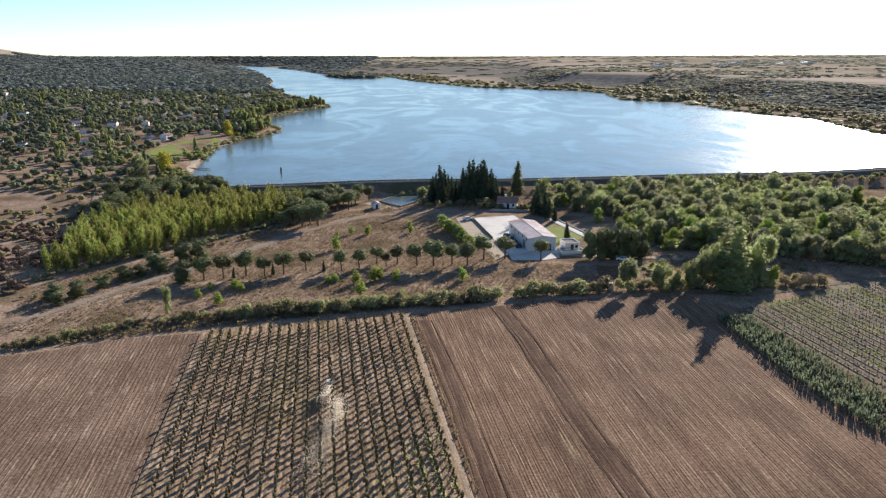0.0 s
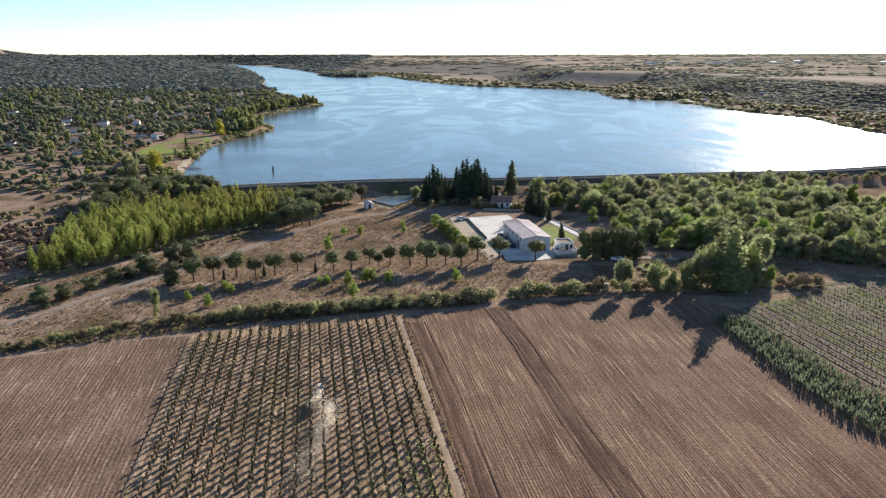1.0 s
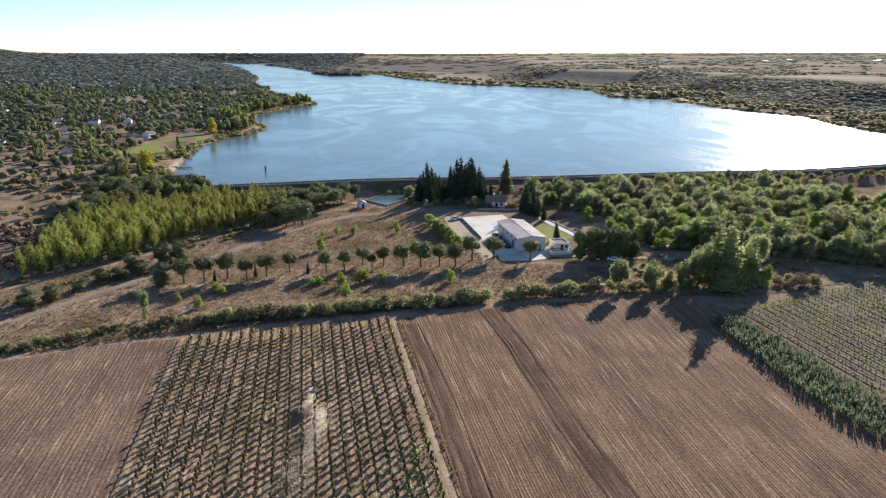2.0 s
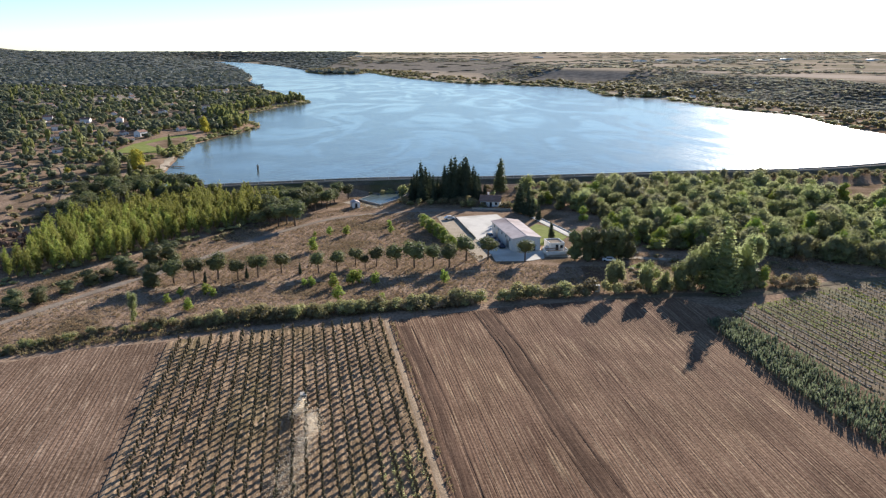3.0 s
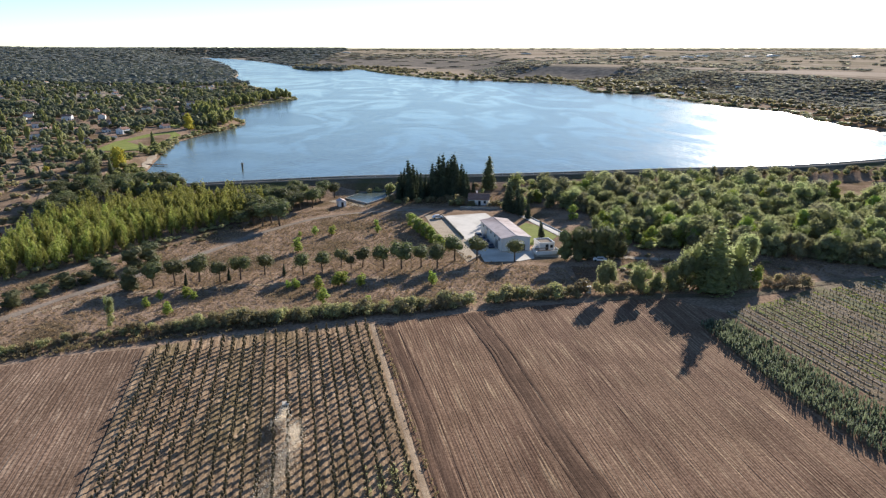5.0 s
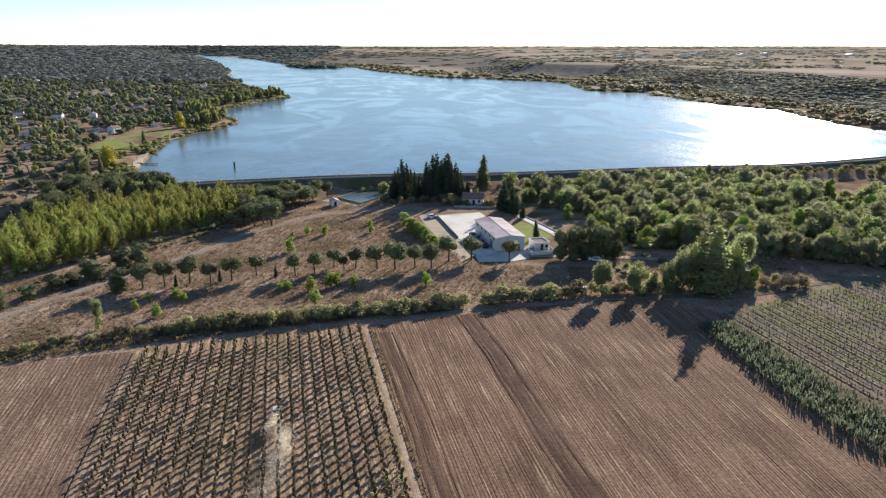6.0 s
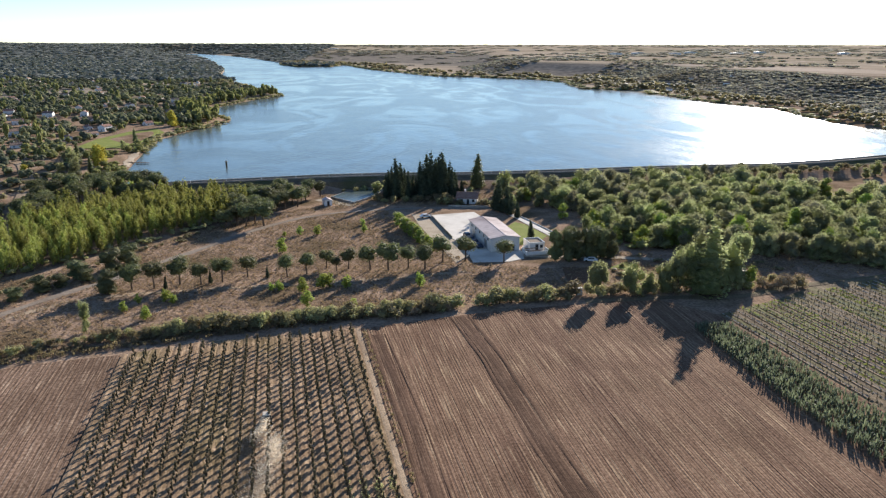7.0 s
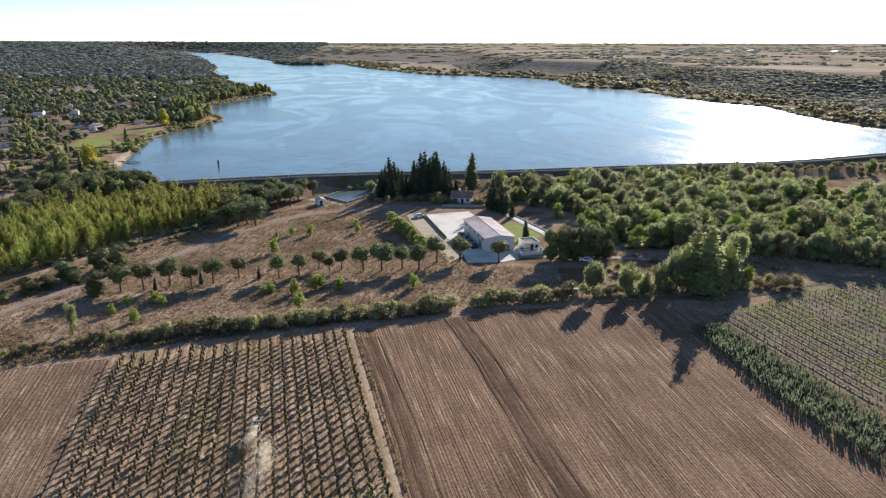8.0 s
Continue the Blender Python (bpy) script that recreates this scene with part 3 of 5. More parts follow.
ribbon("village_street", [(-253, 666), (-293, 791), (-387, 1070)], 7, M_TRACK, 0.3, "pale straight village street", "road", step=12)


# ---- plants ----
def lobes_of(rng, kind):
    """Lobe centres and radii of a crown on a tree one unit high."""
    out = []
    if kind == "stone_pine":
        for _ in range(12):
            a, r = rng.uniform(0, 6.283), math.sqrt(rng.uniform(0, 1)) * 0.17
            out.append((r * math.cos(a), r * math.sin(a), rng.uniform(0.47, 0.80), rng.uniform(0.16, 0.21)))
    elif kind == "poplar":
        for i in range(10):
            k = i / 9
            w = 0.13 * math.sin(math.pi * min(1, 0.18 + 0.8 * k)) + 0.02
            a = rng.uniform(0, 6.283)
            out.append((0.06 * math.cos(a), 0.06 * math.sin(a), 0.14 + 0.76 * k, w * rng.uniform(0.8, 1.15)))
    elif kind == "cypress":
        for i in range(15):
            k = i / 14
            out.append((rng.normal(0, 0.008), rng.normal(0, 0.008), 0.08 + 0.87 * k, 0.108 * (1.0 - k) ** 0.7 + 0.010))
    elif kind == "shrub":
        for _ in range(7):
            a, r = rng.uniform(0, 6.283), rng.uniform(0, 0.38)
            out.append((r * math.cos(a), r * math.sin(a), rng.uniform(0.25, 0.66), rng.uniform(0.22, 0.34)))
    elif kind == "clipped":
        for _ in range(16):
            a, r = rng.uniform(0, 6.283), rng.uniform(0, 0.18)
            out.append((r * math.cos(a), r * math.sin(a), rng.uniform(0.13, 0.80), rng.uniform(0.17, 0.22)))
    elif kind == "round":
        for _ in range(16):
            a, z = rng.uniform(0, 6.283), rng.uniform(0.13, 0.80)
            r = math.sqrt(rng.uniform(0, 1)) * 0.20 * math.sin(math.pi * (0.12 + z * 0.85)) ** 0.6
            out.append((r * math.cos(a), r * math.sin(a), z, rng.uniform(0.15, 0.21)))
    elif kind == "full":
        for _ in range(20):
            a, z = rng.uniform(0, 6.283), rng.uniform(0.10, 0.84)
            r = math.sqrt(rng.uniform(0, 1)) * 0.24 * math.sin(math.pi * min(1, 0.25 + z * 0.75))
            out.append((r * math.cos(a), r * math.sin(a), z, rng.uniform(0.13, 0.22) * (1.15 - 0.4 * z)))
    else:                                            # broadleaf
        for _ in range(12):
            a, r = rng.uniform(0, 6.283), math.sqrt(rng.uniform(0, 1)) * 0.27
            z = rng.uniform(0.30, 0.82)
            out.append((r * math.cos(a) * (1.25 - z * 0.6), r * math.sin(a) * (1.25 - z * 0.6), z, rng.uniform(0.12, 0.21)))
    return out


ICO = None


def ico():
    """A coarse ball, made once: unit verts and faces."""
    global ICO
    if ICO is None:
        bm = bmesh.new()
        bmesh.ops.create_icosphere(bm, subdivisions=1, radius=1.0)
        bm.verts.index_update()
        ICO = np.array([v.co[:] for v in bm.verts]), np.array([[v.index for v in f.verts] for f in bm.faces])
        bm.free()
    return ICO


def crown_arrays(rng, lobes, leaves, leaf, core=0.62):
    """Leaf clumps over lumpy cores: verts and triangle-or-quad faces."""
    lob = np.array(lobes)
    vs, fs, base = [], [], 0
    iv, ifc = ico()
    for x, y, z, r in lobes:
        p = iv * (r * core * rng.uniform(0.8, 1.15, (len(iv), 1))) + (x, y, z)
        vs.append(p)
        fs += (ifc + base).tolist()
        base += len(iv)
    w = lob[:, 3] ** 2
    pick = rng.choice(len(lob), leaves, p=w / w.sum())
    d = rng.normal(size=(leaves, 3))
    d[:, 2] += 0.25
    d /= np.linalg.norm(d, axis=1)[:, None]
    c = lob[pick, :3] + d * lob[pick, 3:] * rng.uniform(0.82, 1.06, (leaves, 1))
    nrm = d + rng.normal(0, 0.42, (leaves, 3))
    nrm /= np.linalg.norm(nrm, axis=1)[:, None]
    t = np.cross(nrm, rng.normal(size=(leaves, 3)))
    t /= np.linalg.norm(t, axis=1)[:, None]
    b = np.cross(nrm, t)
    s = leaf * rng.uniform(0.6, 1.4, (leaves, 1))
    quad = np.stack([c - t * s, c - b * s * 0.6, c + t * s, c + b * s * 0.7], 1)
    vs.append(quad.reshape(-1, 3))
    fs += (np.arange(leaves * 4).reshape(-1, 4) + base).tolist()
    return np.concatenate(vs), fs


SPEC = {   # crown kind, leaves, leaf size (of the height), trunk height and radius, material, how full the crown's heart is
    "stone_pine": ("stone_pine", 1500, 0.019, 0.62, 0.026, M_PINE, 0.66),
    "poplar_tree": ("poplar", 900, 0.0155, 0.5, 0.012, M_POPLAR, 0.55),
    "lombardy_poplar": ("cypress", 1600, 0.013, 0.3, 0.012, M_PINE, 0.8),
    "slender_poplar": ("cypress", 1800, 0.013, 0.3, 0.012, M_LEAF, 0.7),
    "dry_shrub": ("shrub", 700, 0.032, 0.3, 0.03, M_DRY, 0.5),
    "cypress_tree": ("cypress", 1800, 0.015, 0.3, 0.016, M_CYPRESS, 0.7),
    "broadleaf_tree": ("round", 2400, 0.0145, 0.5, 0.02, M_LEAF, 0.64),
    "willow_tree": ("full", 2400, 0.0135, 0.4, 0.02, M_WILLOW, 0.64),
    "clipped_tree": ("clipped", 2000, 0.015, 0.45, 0.022, M_PINE, 0.72),
    "round_tree": ("round", 2600, 0.0135, 0.4, 0.02, M_LEAF, 0.68),
    "leafy_tree": ("round", 4200, 0.0105, 0.4, 0.02, M_LEAF, 0.66),
    "bright_tree": ("full", 1800, 0.016, 0.4, 0.02, M_LIME, 0.66),
    "young_tree": ("poplar", 500, 0.032, 0.4, 0.02, M_LIME, 0.5),
    "shrub": ("shrub", 800, 0.034, 0.3, 0.03, M_SHRUB, 0.62),
    "autumn_tree": ("full", 1500, 0.018, 0.4, 0.02, M_YELLOW, 0.66),
}
TEMPLATES = {}


def plant(kind, x, y, height, label, variant=0, wide=1.0, group="", z=None):
    """A tree or shrub with trunk and crown, standing on the ground."""
    z = land_at(x, y) if z is None else z
    rng = random.Random(int(x * 91 + y * 57))
    m = pose(x, y, z - 0.1, rng.uniform(-3, 3), rng.uniform(-3, 3), rng.uniform(0, 360)) @ Matrix.Diagonal((height * wide, height * wide, height, 1))
    key = (kind, variant)
    if key not in TEMPLATES:
        shape, leaves, leaf, th, tr, mat, heart = SPEC[kind]
        nr = np.random.default_rng(100 + 17 * variant + len(kind))
        lobes = lobes_of(nr, shape)
        ob = empty(kind, m)
        bm = bmesh.new()
        tube(bm, (0, 0, 0), (0.01, 0, th * 0.55), tr, tr * 0.75)
        tube(bm, (0.01, 0, th * 0.55), (0, 0.01, th), tr * 0.75, tr * 0.4)
        for lx, ly, lz, lr in lobes[:4]:
            tube(bm, (0.01, 0, th * 0.6), (lx, ly, max(lz - lr * 0.4, th * 0.65)), tr * 0.45, tr * 0.15, 4)
        part("trunk", bm, M_BARK, ob)
        v, f = crown_arrays(nr, lobes, leaves, leaf, core=heart)
        mesh_object("crown", v, f, mat, ob)
        TEMPLATES[key] = ob
    else:
        src = TEMPLATES[key]
        sx, sy, sz = src.scale
        ob = copy_thing(src, m @ Matrix.Diagonal((1 / sx, 1 / sy, 1 / sz, 1)))
    tagged(ob, label, "shrub" if "shrub" in kind else "tree", group)
    return ob


def inside(poly, x, y):
    hit = False
    for (ax, ay), (bx, by) in zip(poly, poly[1:] + poly[:1]):
        if (ay > y) != (by > y) and x < (bx - ax) * (y - ay) / (by - ay) + ax:
            hit = not hit
    return hit


def scatter(poly, spacing, rng, jitter=0.45):
    xs, ys = [p[0] for p in poly], [p[1] for p in poly]
    out, row, y = [], 0, min(ys)
    while y < max(ys):
        x = min(xs) + (row % 2) * spacing / 2
        while x < max(xs):
            px, py = x + rng.uniform(-jitter, jitter) * spacing, y + rng.uniform(-jitter, jitter) * spacing
            if inside(poly, px, py):
                out.append((px, py))
            x += spacing
        y += spacing * 0.87
        row += 1
    return out


def grove(kind, spots, limit, label, group, name):
    """spots are x, y, height, width; past the limit the further ones are joined into one mesh."""
    spots = sorted(spots, key=lambda q: q[1])
    for i, (x, y, h, w) in enumerate(spots[:limit]):
        plant(kind, x, y, h, label, i % 4, w, group)
    rest = spots[limit:]
    if not rest:
        return
    shape, leaves, leaf, th, tr, mat, heart = SPEC[kind]
    vs, fs, base = [], [], 0
    kinds = []
    for k in range(4):
        r2 = np.random.default_rng(300 + k)
        kinds.append(crown_arrays(r2, lobes_of(r2, shape), leaves // 2, leaf * 1.35, core=heart))
    for i, (x, y, h, w) in enumerate(rest):
        v, f = kinds[i % 4]
        a = rnd.uniform(0, 6.283)
        c, s = math.cos(a), math.sin(a)
        vs.append(np.c_[(v[:, 0] * c - v[:, 1] * s) * h * w + x, (v[:, 0] * s + v[:, 1] * c) * h * w + y, v[:, 2] * h + land_at(x, y)])
        fs += [[q + base for q in face] for face in f]
        base += len(v)
    tagged(mesh_object(name, np.concatenate(vs), fs, mat), label.replace(" tree", " trees"), "trees", kind="stuff")


rnd = random.Random(3)
# the row of pines across the meadow
PINES = [(-71.6, 202.5, 7.2), (-65.9, 203.3, 7.4), (-59.9, 205.7, 8.1), (-54.3, 206.1, 6.2), (-48.9, 207.9, 7.2), (-42.8, 212.0, 6.1), (-31.6, 211.6, 6.6), (-26.4, 214.2, 6.2), (-21.4, 219.8, 5.4),
         (-18.1, 216.8, 4.1), (-14.8, 218.4, 6.3), (-8.3, 216.5, 7.3), (-3.0, 216.3, 8.4), (2.9, 217.9, 6.4), (7.7, 216.5, 7.5), (13.3, 223.5, 8.1), (20.4, 224.5, 7.4), (31.9, 222.0, 6.8)]
for i, (x, y, h) in enumerate(PINES):
    plant("stone_pine", x, y, h * 1.1, "round-crowned dark green pine in a row on dry grass", i % 4, 1.36, group="pines in the meadow row")
# the four lowest are added to throw one long shade along the road
for i, (x, y, h, w) in enumerate([(-84.0, 220.5, 6.8, 1.7), (-80.9, 226.5, 6.6, 1.7), (-78.5, 222, 6.0, 1.6), (-90.4, 214.5, 5.4, 2.1), (-86.6, 210.0, 4.2, 2.0), (-95.4, 203.0, 5.2, 2.2), (-91.6, 206.5, 4.0, 2.0),
                                  (-101.6, 187.0, 5.0, 2.0), (-107.6, 185.5, 5.2, 2.1), (-98.4, 195.5, 3.8, 2.2), (-104.5, 181.0, 3.6, 2.0), (-76.7, 199.8, 7.7, 1.5)]):
    plant("clipped_tree", x, y, h, "dense dark green pine beside the gravel road", i % 3, w, group="roadside pines")
for i, (x, y, h) in enumerate([(-49.1, 271.6, 9.6), (-55.1, 270.0, 8.8), (-58.6, 271.8, 7.8), (-62, 269, 6.8), (-52.5, 273.5, 8.4)]):
    plant("stone_pine", x, y, h * 1.05, "dense dark green pine beside the gravel road", i % 3, 1.55, group="roadside pines")
for x, y, h in [(-62.9, 203.2, 4.2), (-52.0, 207.0, 4.3), (-37, 211, 4.0)]:
    plant("cypress_tree", x, y, h, "small dark cypress between the pines", 0, 1.3)
for i, (x, y, h) in enumerate([(-25.7, 198.5, 3.3), (-20.4, 200.8, 3.7), (-18.8, 201.5, 3.3), (-13.9, 200.6, 3.0), (5.6, 201.4, 3.4), (-23.1, 186.9, 3.6), (-34.1, 199.8, 1.9), (-32.0, 200.2, 2.4), (-34.2, 257.5, 2.7), (-28.1, 257.3, 2.9), (-39.4, 256.1, 1.6),
                               (-12.3, 259.2, 2.6), (-13.3, 270.3, 2.0), (-36.8, 236.2, 4.0), (-59.8, 192.7, 2.9), (-57.5, 191.5, 2.2), (-67.7, 186.3, 2.3), (-66.0, 191.5, 2.2), (-60.8, 180.7, 2.8), (-11.4, 184.5, 2.6)]):
    plant("young_tree", x, y, h * 1.45, "bright green sapling in dry grass", i % 3, 1.8, group="saplings in the meadow")
plant("broadleaf_tree", -71.5, 173.4, 8.3, "leafy young tree rising out of the hedge", 1, 0.5)
for i, (x, y, h) in enumerate([(-0.8, 274.3, 4.6), (1.3, 265.5, 5.1), (2.6, 261, 5.0), (3.9, 257.0, 5.4), (5.2, 253, 5.0), (6.4, 249.1, 5.3), (8.5, 241.7, 4.7), (10.3, 236.0, 4.1), (0.2, 270, 4.8), (1.9, 263, 5.4), (3.2, 259, 5.2), (4.6, 255, 5.2), (5.8, 251, 5.4), (7.4, 245.5, 5.0), (9.4, 239, 4.5)]):
    plant("bright_tree" if i % 3 else "broadleaf_tree", x, y, h * 1.05, "light green leafy tree along the sandy yard", i % 3, 1.15, group="trees along the yard")
# trees at the field's northern edge
for i, (x, y, h, w) in enumerate([(52.4, 191.1, 10.3, 0.85), (61.6, 190.8, 11.6, 0.82), (66.7, 193.5, 7.8, 0.95), (70.6, 192.6, 9.5, 0.9), (75.2, 194.0, 11.5, 0.9), (78.2, 195.5, 17, 0.72), (90.5, 197, 17.5, 0.75), (84, 199, 16, 0.8), (98.4, 209.0, 13.1, 0.85), (93, 205, 12, 0.8)]):
    plant("round_tree" if i < 4 else "leafy_tree", x, y, h, "tall leafy tree at the field edge casting a long shadow", i % 4, w, group="trees at the field edge")
for x, y, h, w, kind, label in [(95.4, 195.3, 6.5, 1.05, "bright_tree", "bright yellow-green bush at the field edge"), (93.0, 194.0, 4.5, 1.1, "shrub", "loose green bush at the field edge"), (105.5, 193.5, 5.0, 1.3, "dry_shrub", "brown half-bare bush at the vineyard corner"),
                                (108.6, 195.0, 4.4, 1.3, "shrub", "dusty green bush at the vineyard corner"), (102.8, 194.5, 3.6, 1.3, "dry_shrub", "brown half-bare bush at the vineyard corner"), (99.2, 195.0, 3.0, 1.4, "dry_shrub", "low dry bush at the field edge")]:
    plant(kind, x, y, h, label, 1, w)
for i, (x, y, h) in enumerate([(48.6, 224.6, 10.2), (51.9, 223.3, 11.0), (55.2, 223.9, 10.6), (58.7, 223.9, 10.9), (62.2, 224.2, 10.3), (65.4, 224.9, 9.6), (60, 227.5, 10.4), (53.5, 227.5, 10.6)]):
    plant("clipped_tree", x, y, h, "rounded dark evergreen in a dense clipped row", i % 3, 0.95, group="dense dark trees by the annex")
for i, (x, y, h) in enumerate([(-2.9, 320.2, 13.7), (-0.4, 316.4, 16.2), (2.6, 322.5, 12.7), (-5.5, 317, 10), (5.5, 318.5, 11), (9.0, 319.7, 14.4), (11.2, 316.5, 15.5), (13.3, 317.2, 18.0), (16.0, 322.0, 16.5), (18.3, 316.9, 18.3), (21.3, 321.9, 15.3), (23, 317, 12.5), (-4.2, 322, 12), (1.0, 319, 14), (4.2, 315.5, 12.5), (12.2, 321, 17), (14.8, 318.5, 16.8), (16.9, 319, 17.5), (19.8, 318.5, 16), (9.8, 315, 13), (24.6, 320, 12), (-1.8, 314.5, 12), (7.3, 317, 9)]):
    plant("cypress_tree", x, y, h * (1.18 if i % 2 else 1.06), "tall dark cypress in a tight group near the dam", i % 3, 1.2, group="cypresses near the dam")
for i, (x, y, h) in enumerate([(27.4, 322.3, 7.5), (40.0, 290.0, 14.0), (42.0, 288.0, 12.5), (38.6, 293.0, 11.5), (43.2, 284.0, 9.0), (45.0, 279.0, 7.0), (45.2, 250.5, 6.8)]):
    plant("cypress_tree", x, y, h, "dark cypress beside the garden", i % 3, 1.6, group="garden cypresses")
plant("round_tree", -9.5, 326.0, 7.5, "leafy tree leaning over the pond", 1, 1.0)
plant("slender_poplar", 82.0, 191.0, 21.0, "tall slender poplar among the field-edge trees", 1, 2.3)
plant("lombardy_poplar", 35.1, 331, 17.0, "tall slender green poplar below the dam", 0, 1.9)
# the poplar plantation
PLANTATION = [(-118.4, 207), (-101.8, 223), (-91.7, 241), (-81.9, 258.0), (-66, 276), (-58, 290), (-62, 306), (-80, 314), (-104, 306), (-124, 291), (-134, 267), (-131.5, 240), (-126, 222), (-121.5, 206)]
grove("poplar_tree", [(x, y, rnd.uniform(6.0, 12.0), rnd.uniform(0.62, 0.84)) for x, y in scatter(PLANTATION, 3.05, rnd)], 290, "slender yellow-green poplar tree in a dense plantation", "poplar plantation", "poplar_grove")
for i, (x, y, h) in enumerate([(-116, 309, 9.5), (-112.5, 311, 8.8), (-109, 309.5, 10.0), (-105.5, 312, 9.2), (-102, 311, 8.6), (-98.5, 313, 9.0), (-95, 312, 8.0), (-119.5, 310.5, 8.6)]):
    plant("poplar_tree", x, y, h, "slender yellow-green poplar tree near the dam's end", i % 4, 1.0, group="poplars at the dam's end")
for i, (x, y) in enumerate(scatter([(-141, 276), (-150, 316), (-138, 336), (-112, 336), (-100, 320), (-80, 320), (-104, 311), (-124, 295), (-131, 270)], 6.0, rnd)):
    plant("stone_pine", x, y, rnd.uniform(6.5, 9), "broad dark pine behind the poplars", i % 4, 1.45, group="pines behind the poplars")
for i, (x, y) in enumerate(scatter([(-66, 281), (-72, 316), (-54, 323), (-32, 326), (-35, 312), (-44, 296), (-54, 279)], 5.6, rnd)):
    plant("stone_pine", x, y, rnd.uniform(6.0, 9.5), "broad dark pine above the gravel road", i % 4, 1.4, group="pines above the road")
# the wood below the dam
WOOD = [(50, 306), (58, 327), (96.7, 335), (150, 343), (176, 344), (172, 322), (186, 306), (215, 304), (190, 206), (140, 212), (125, 220), (108, 227), (92, 229), (78, 236), (72, 252), (70, 272), (62, 292)]
wood_spots = [(x, y, rnd.uniform(6.5, 12.5), rnd.uniform(1.05, 1.45)) for x, y in scatter(WOOD, 7.8, rnd)]
rnd.shuffle(wood_spots)
cut = len(wood_spots) // 4
grove("willow_tree", wood_spots[:cut], 140, "grey-green willow tree in the wood below the dam", "wood below the dam", "willow_wood")
grove("bright_tree", [(x, y, h * 0.9, 1.1) for x, y, h, w in wood_spots[cut:cut + cut // 3]], 40, "bright green tree in the wood below the dam", "wood below the dam", "bright_wood")
grove("broadleaf_tree", wood_spots[cut + cut // 3:], 290, "leafy tree in the mixed wood below the dam", "wood below the dam", "mixed_wood")
for i, (x, y, h, w) in enumerate([(46, 298, 6, 1.1), (57, 297, 8, 0.9), (50, 306, 7, 1.0), (46, 322, 11.5, 1.05), (47, 309, 8, 1.0), (54, 324, 8, 1.0), (30, 318, 5, 1.2), (66, 256, 7, 1.0)]):
    plant("broadleaf_tree", x, y, h, "leafy garden tree near the warehouse", i % 4, w, group="garden trees")
for i, (x, y) in enumerate([(66, 243), (72, 241), (79, 236), (92, 233), (70, 262), (62, 276)]):
    plant("bright_tree", x, y, rnd.uniform(6, 9), "bright green tree at the edge of the wood", i % 3, 1.0, group="bright trees by the wood")
FRONT = np.array([(90, 231), (108, 228), (125, 221), (140, 213), (180, 207)], float)
fs = np.r_[0, np.cumsum(np.hypot(*np.diff(FRONT, axis=0).T))]
for i, s in enumerate(np.arange(0, fs[-1], 3.0)):
    x, y = np.interp(s, fs, FRONT[:, 0]) + rnd.uniform(-1, 1), np.interp(s, fs, FRONT[:, 1]) + rnd.uniform(-1.2, 2.0)
    plant("willow_tree", x, y, rnd.uniform(6.8, 9.8), "grey-green tree in the dense front row of the wood", i % 4, rnd.uniform(0.85, 1.1), group="front row of the wood")
# the hedge along the fields
HEDGE = np.array([(-100, 151), (-90.2, 157), (-79.2, 164), (-64.2, 168.5), (-45.9, 173), (-19.5, 178), (8.7, 183.4), (15, 184.6)], float)
hs = np.r_[0, np.cumsum(np.hypot(*np.diff(HEDGE, axis=0).T))]
for i, s in enumerate(np.arange(0, hs[-1], 0.8)):
    x, y = np.interp(s, hs, HEDGE[:, 0]) + rnd.uniform(-0.6, 0.6), np.interp(s, hs, HEDGE[:, 1]) + rnd.uniform(-1.8, 2.0)
    dry = rnd.random() < (0.45 if x < -60 else 0.18)
    plant("dry_shrub" if dry else "shrub", x, y, rnd.uniform(2.6, 5.0) * (0.55 if x < -72 else 0.78 if x < -55 else 0.95) * (0.7 if dry else 1.0), "dusty green shrub in the field hedge", i % 4, rnd.uniform(0.85, 1.35), group="field hedge")
for i, s in enumerate(np.linspace(0, 1, 20)):
    x, y = 20.5 + 24.5 * s + rnd.uniform(-0.8, 0.8), 186.5 + 3.5 * s + rnd.uniform(-0.8, 1.5)
    plant("shrub", x, y, rnd.uniform(3.0, 5.2), "thick green shrub in the field hedge", i % 4, rnd.uniform(0.9, 1.2), group="field hedge")
for i, x in enumerate(np.arange(50, 93, 2.3)):
    plant("shrub", x, 191.5 + 0.12 * (x - 50) + rnd.uniform(-1, 2), rnd.uniform(2.2, 5.0), "bushy green undergrowth below the field-edge trees", i % 4, rnd.uniform(0.9, 1.3), group="bushes at the field edge")
for i, (x, y, h) in enumerate([(56, 191.5, 3), (64.5, 191, 2.6), (73.5, 193, 4), (88, 193, 3.5), (100, 197, 3), (104, 199, 3.2), (34, 300, 4), (20, 303, 4), (16, 303, 3.4), (25, 302, 3.2), (60, 230, 3), (19, 306, 5), (21.5, 305.5, 4.2), (12, 309, 3.4), (8, 310, 3.8), (3, 309.5, 3.0), (-2, 310, 3.2), (15, 311, 4), (36, 303, 3.5), (38, 300, 3), (24, 299.5, 1.6), (-9, 313, 4.0), (-6, 308.5, 2.6), (33, 312, 3.6)]):
    plant("shrub", x, y, h, "loose green shrub under the trees", i % 4, 1.2)
for i, x in enumerate(np.arange(-24, 330, 4.4)):
    plant("shrub", x + rnd.uniform(-1, 1), float(dam_y(x)) - rnd.uniform(9, 13), rnd.uniform(2, 4), "dark shrub at the foot of the dam", i % 4, 1.2, group="shrubs below the dam")
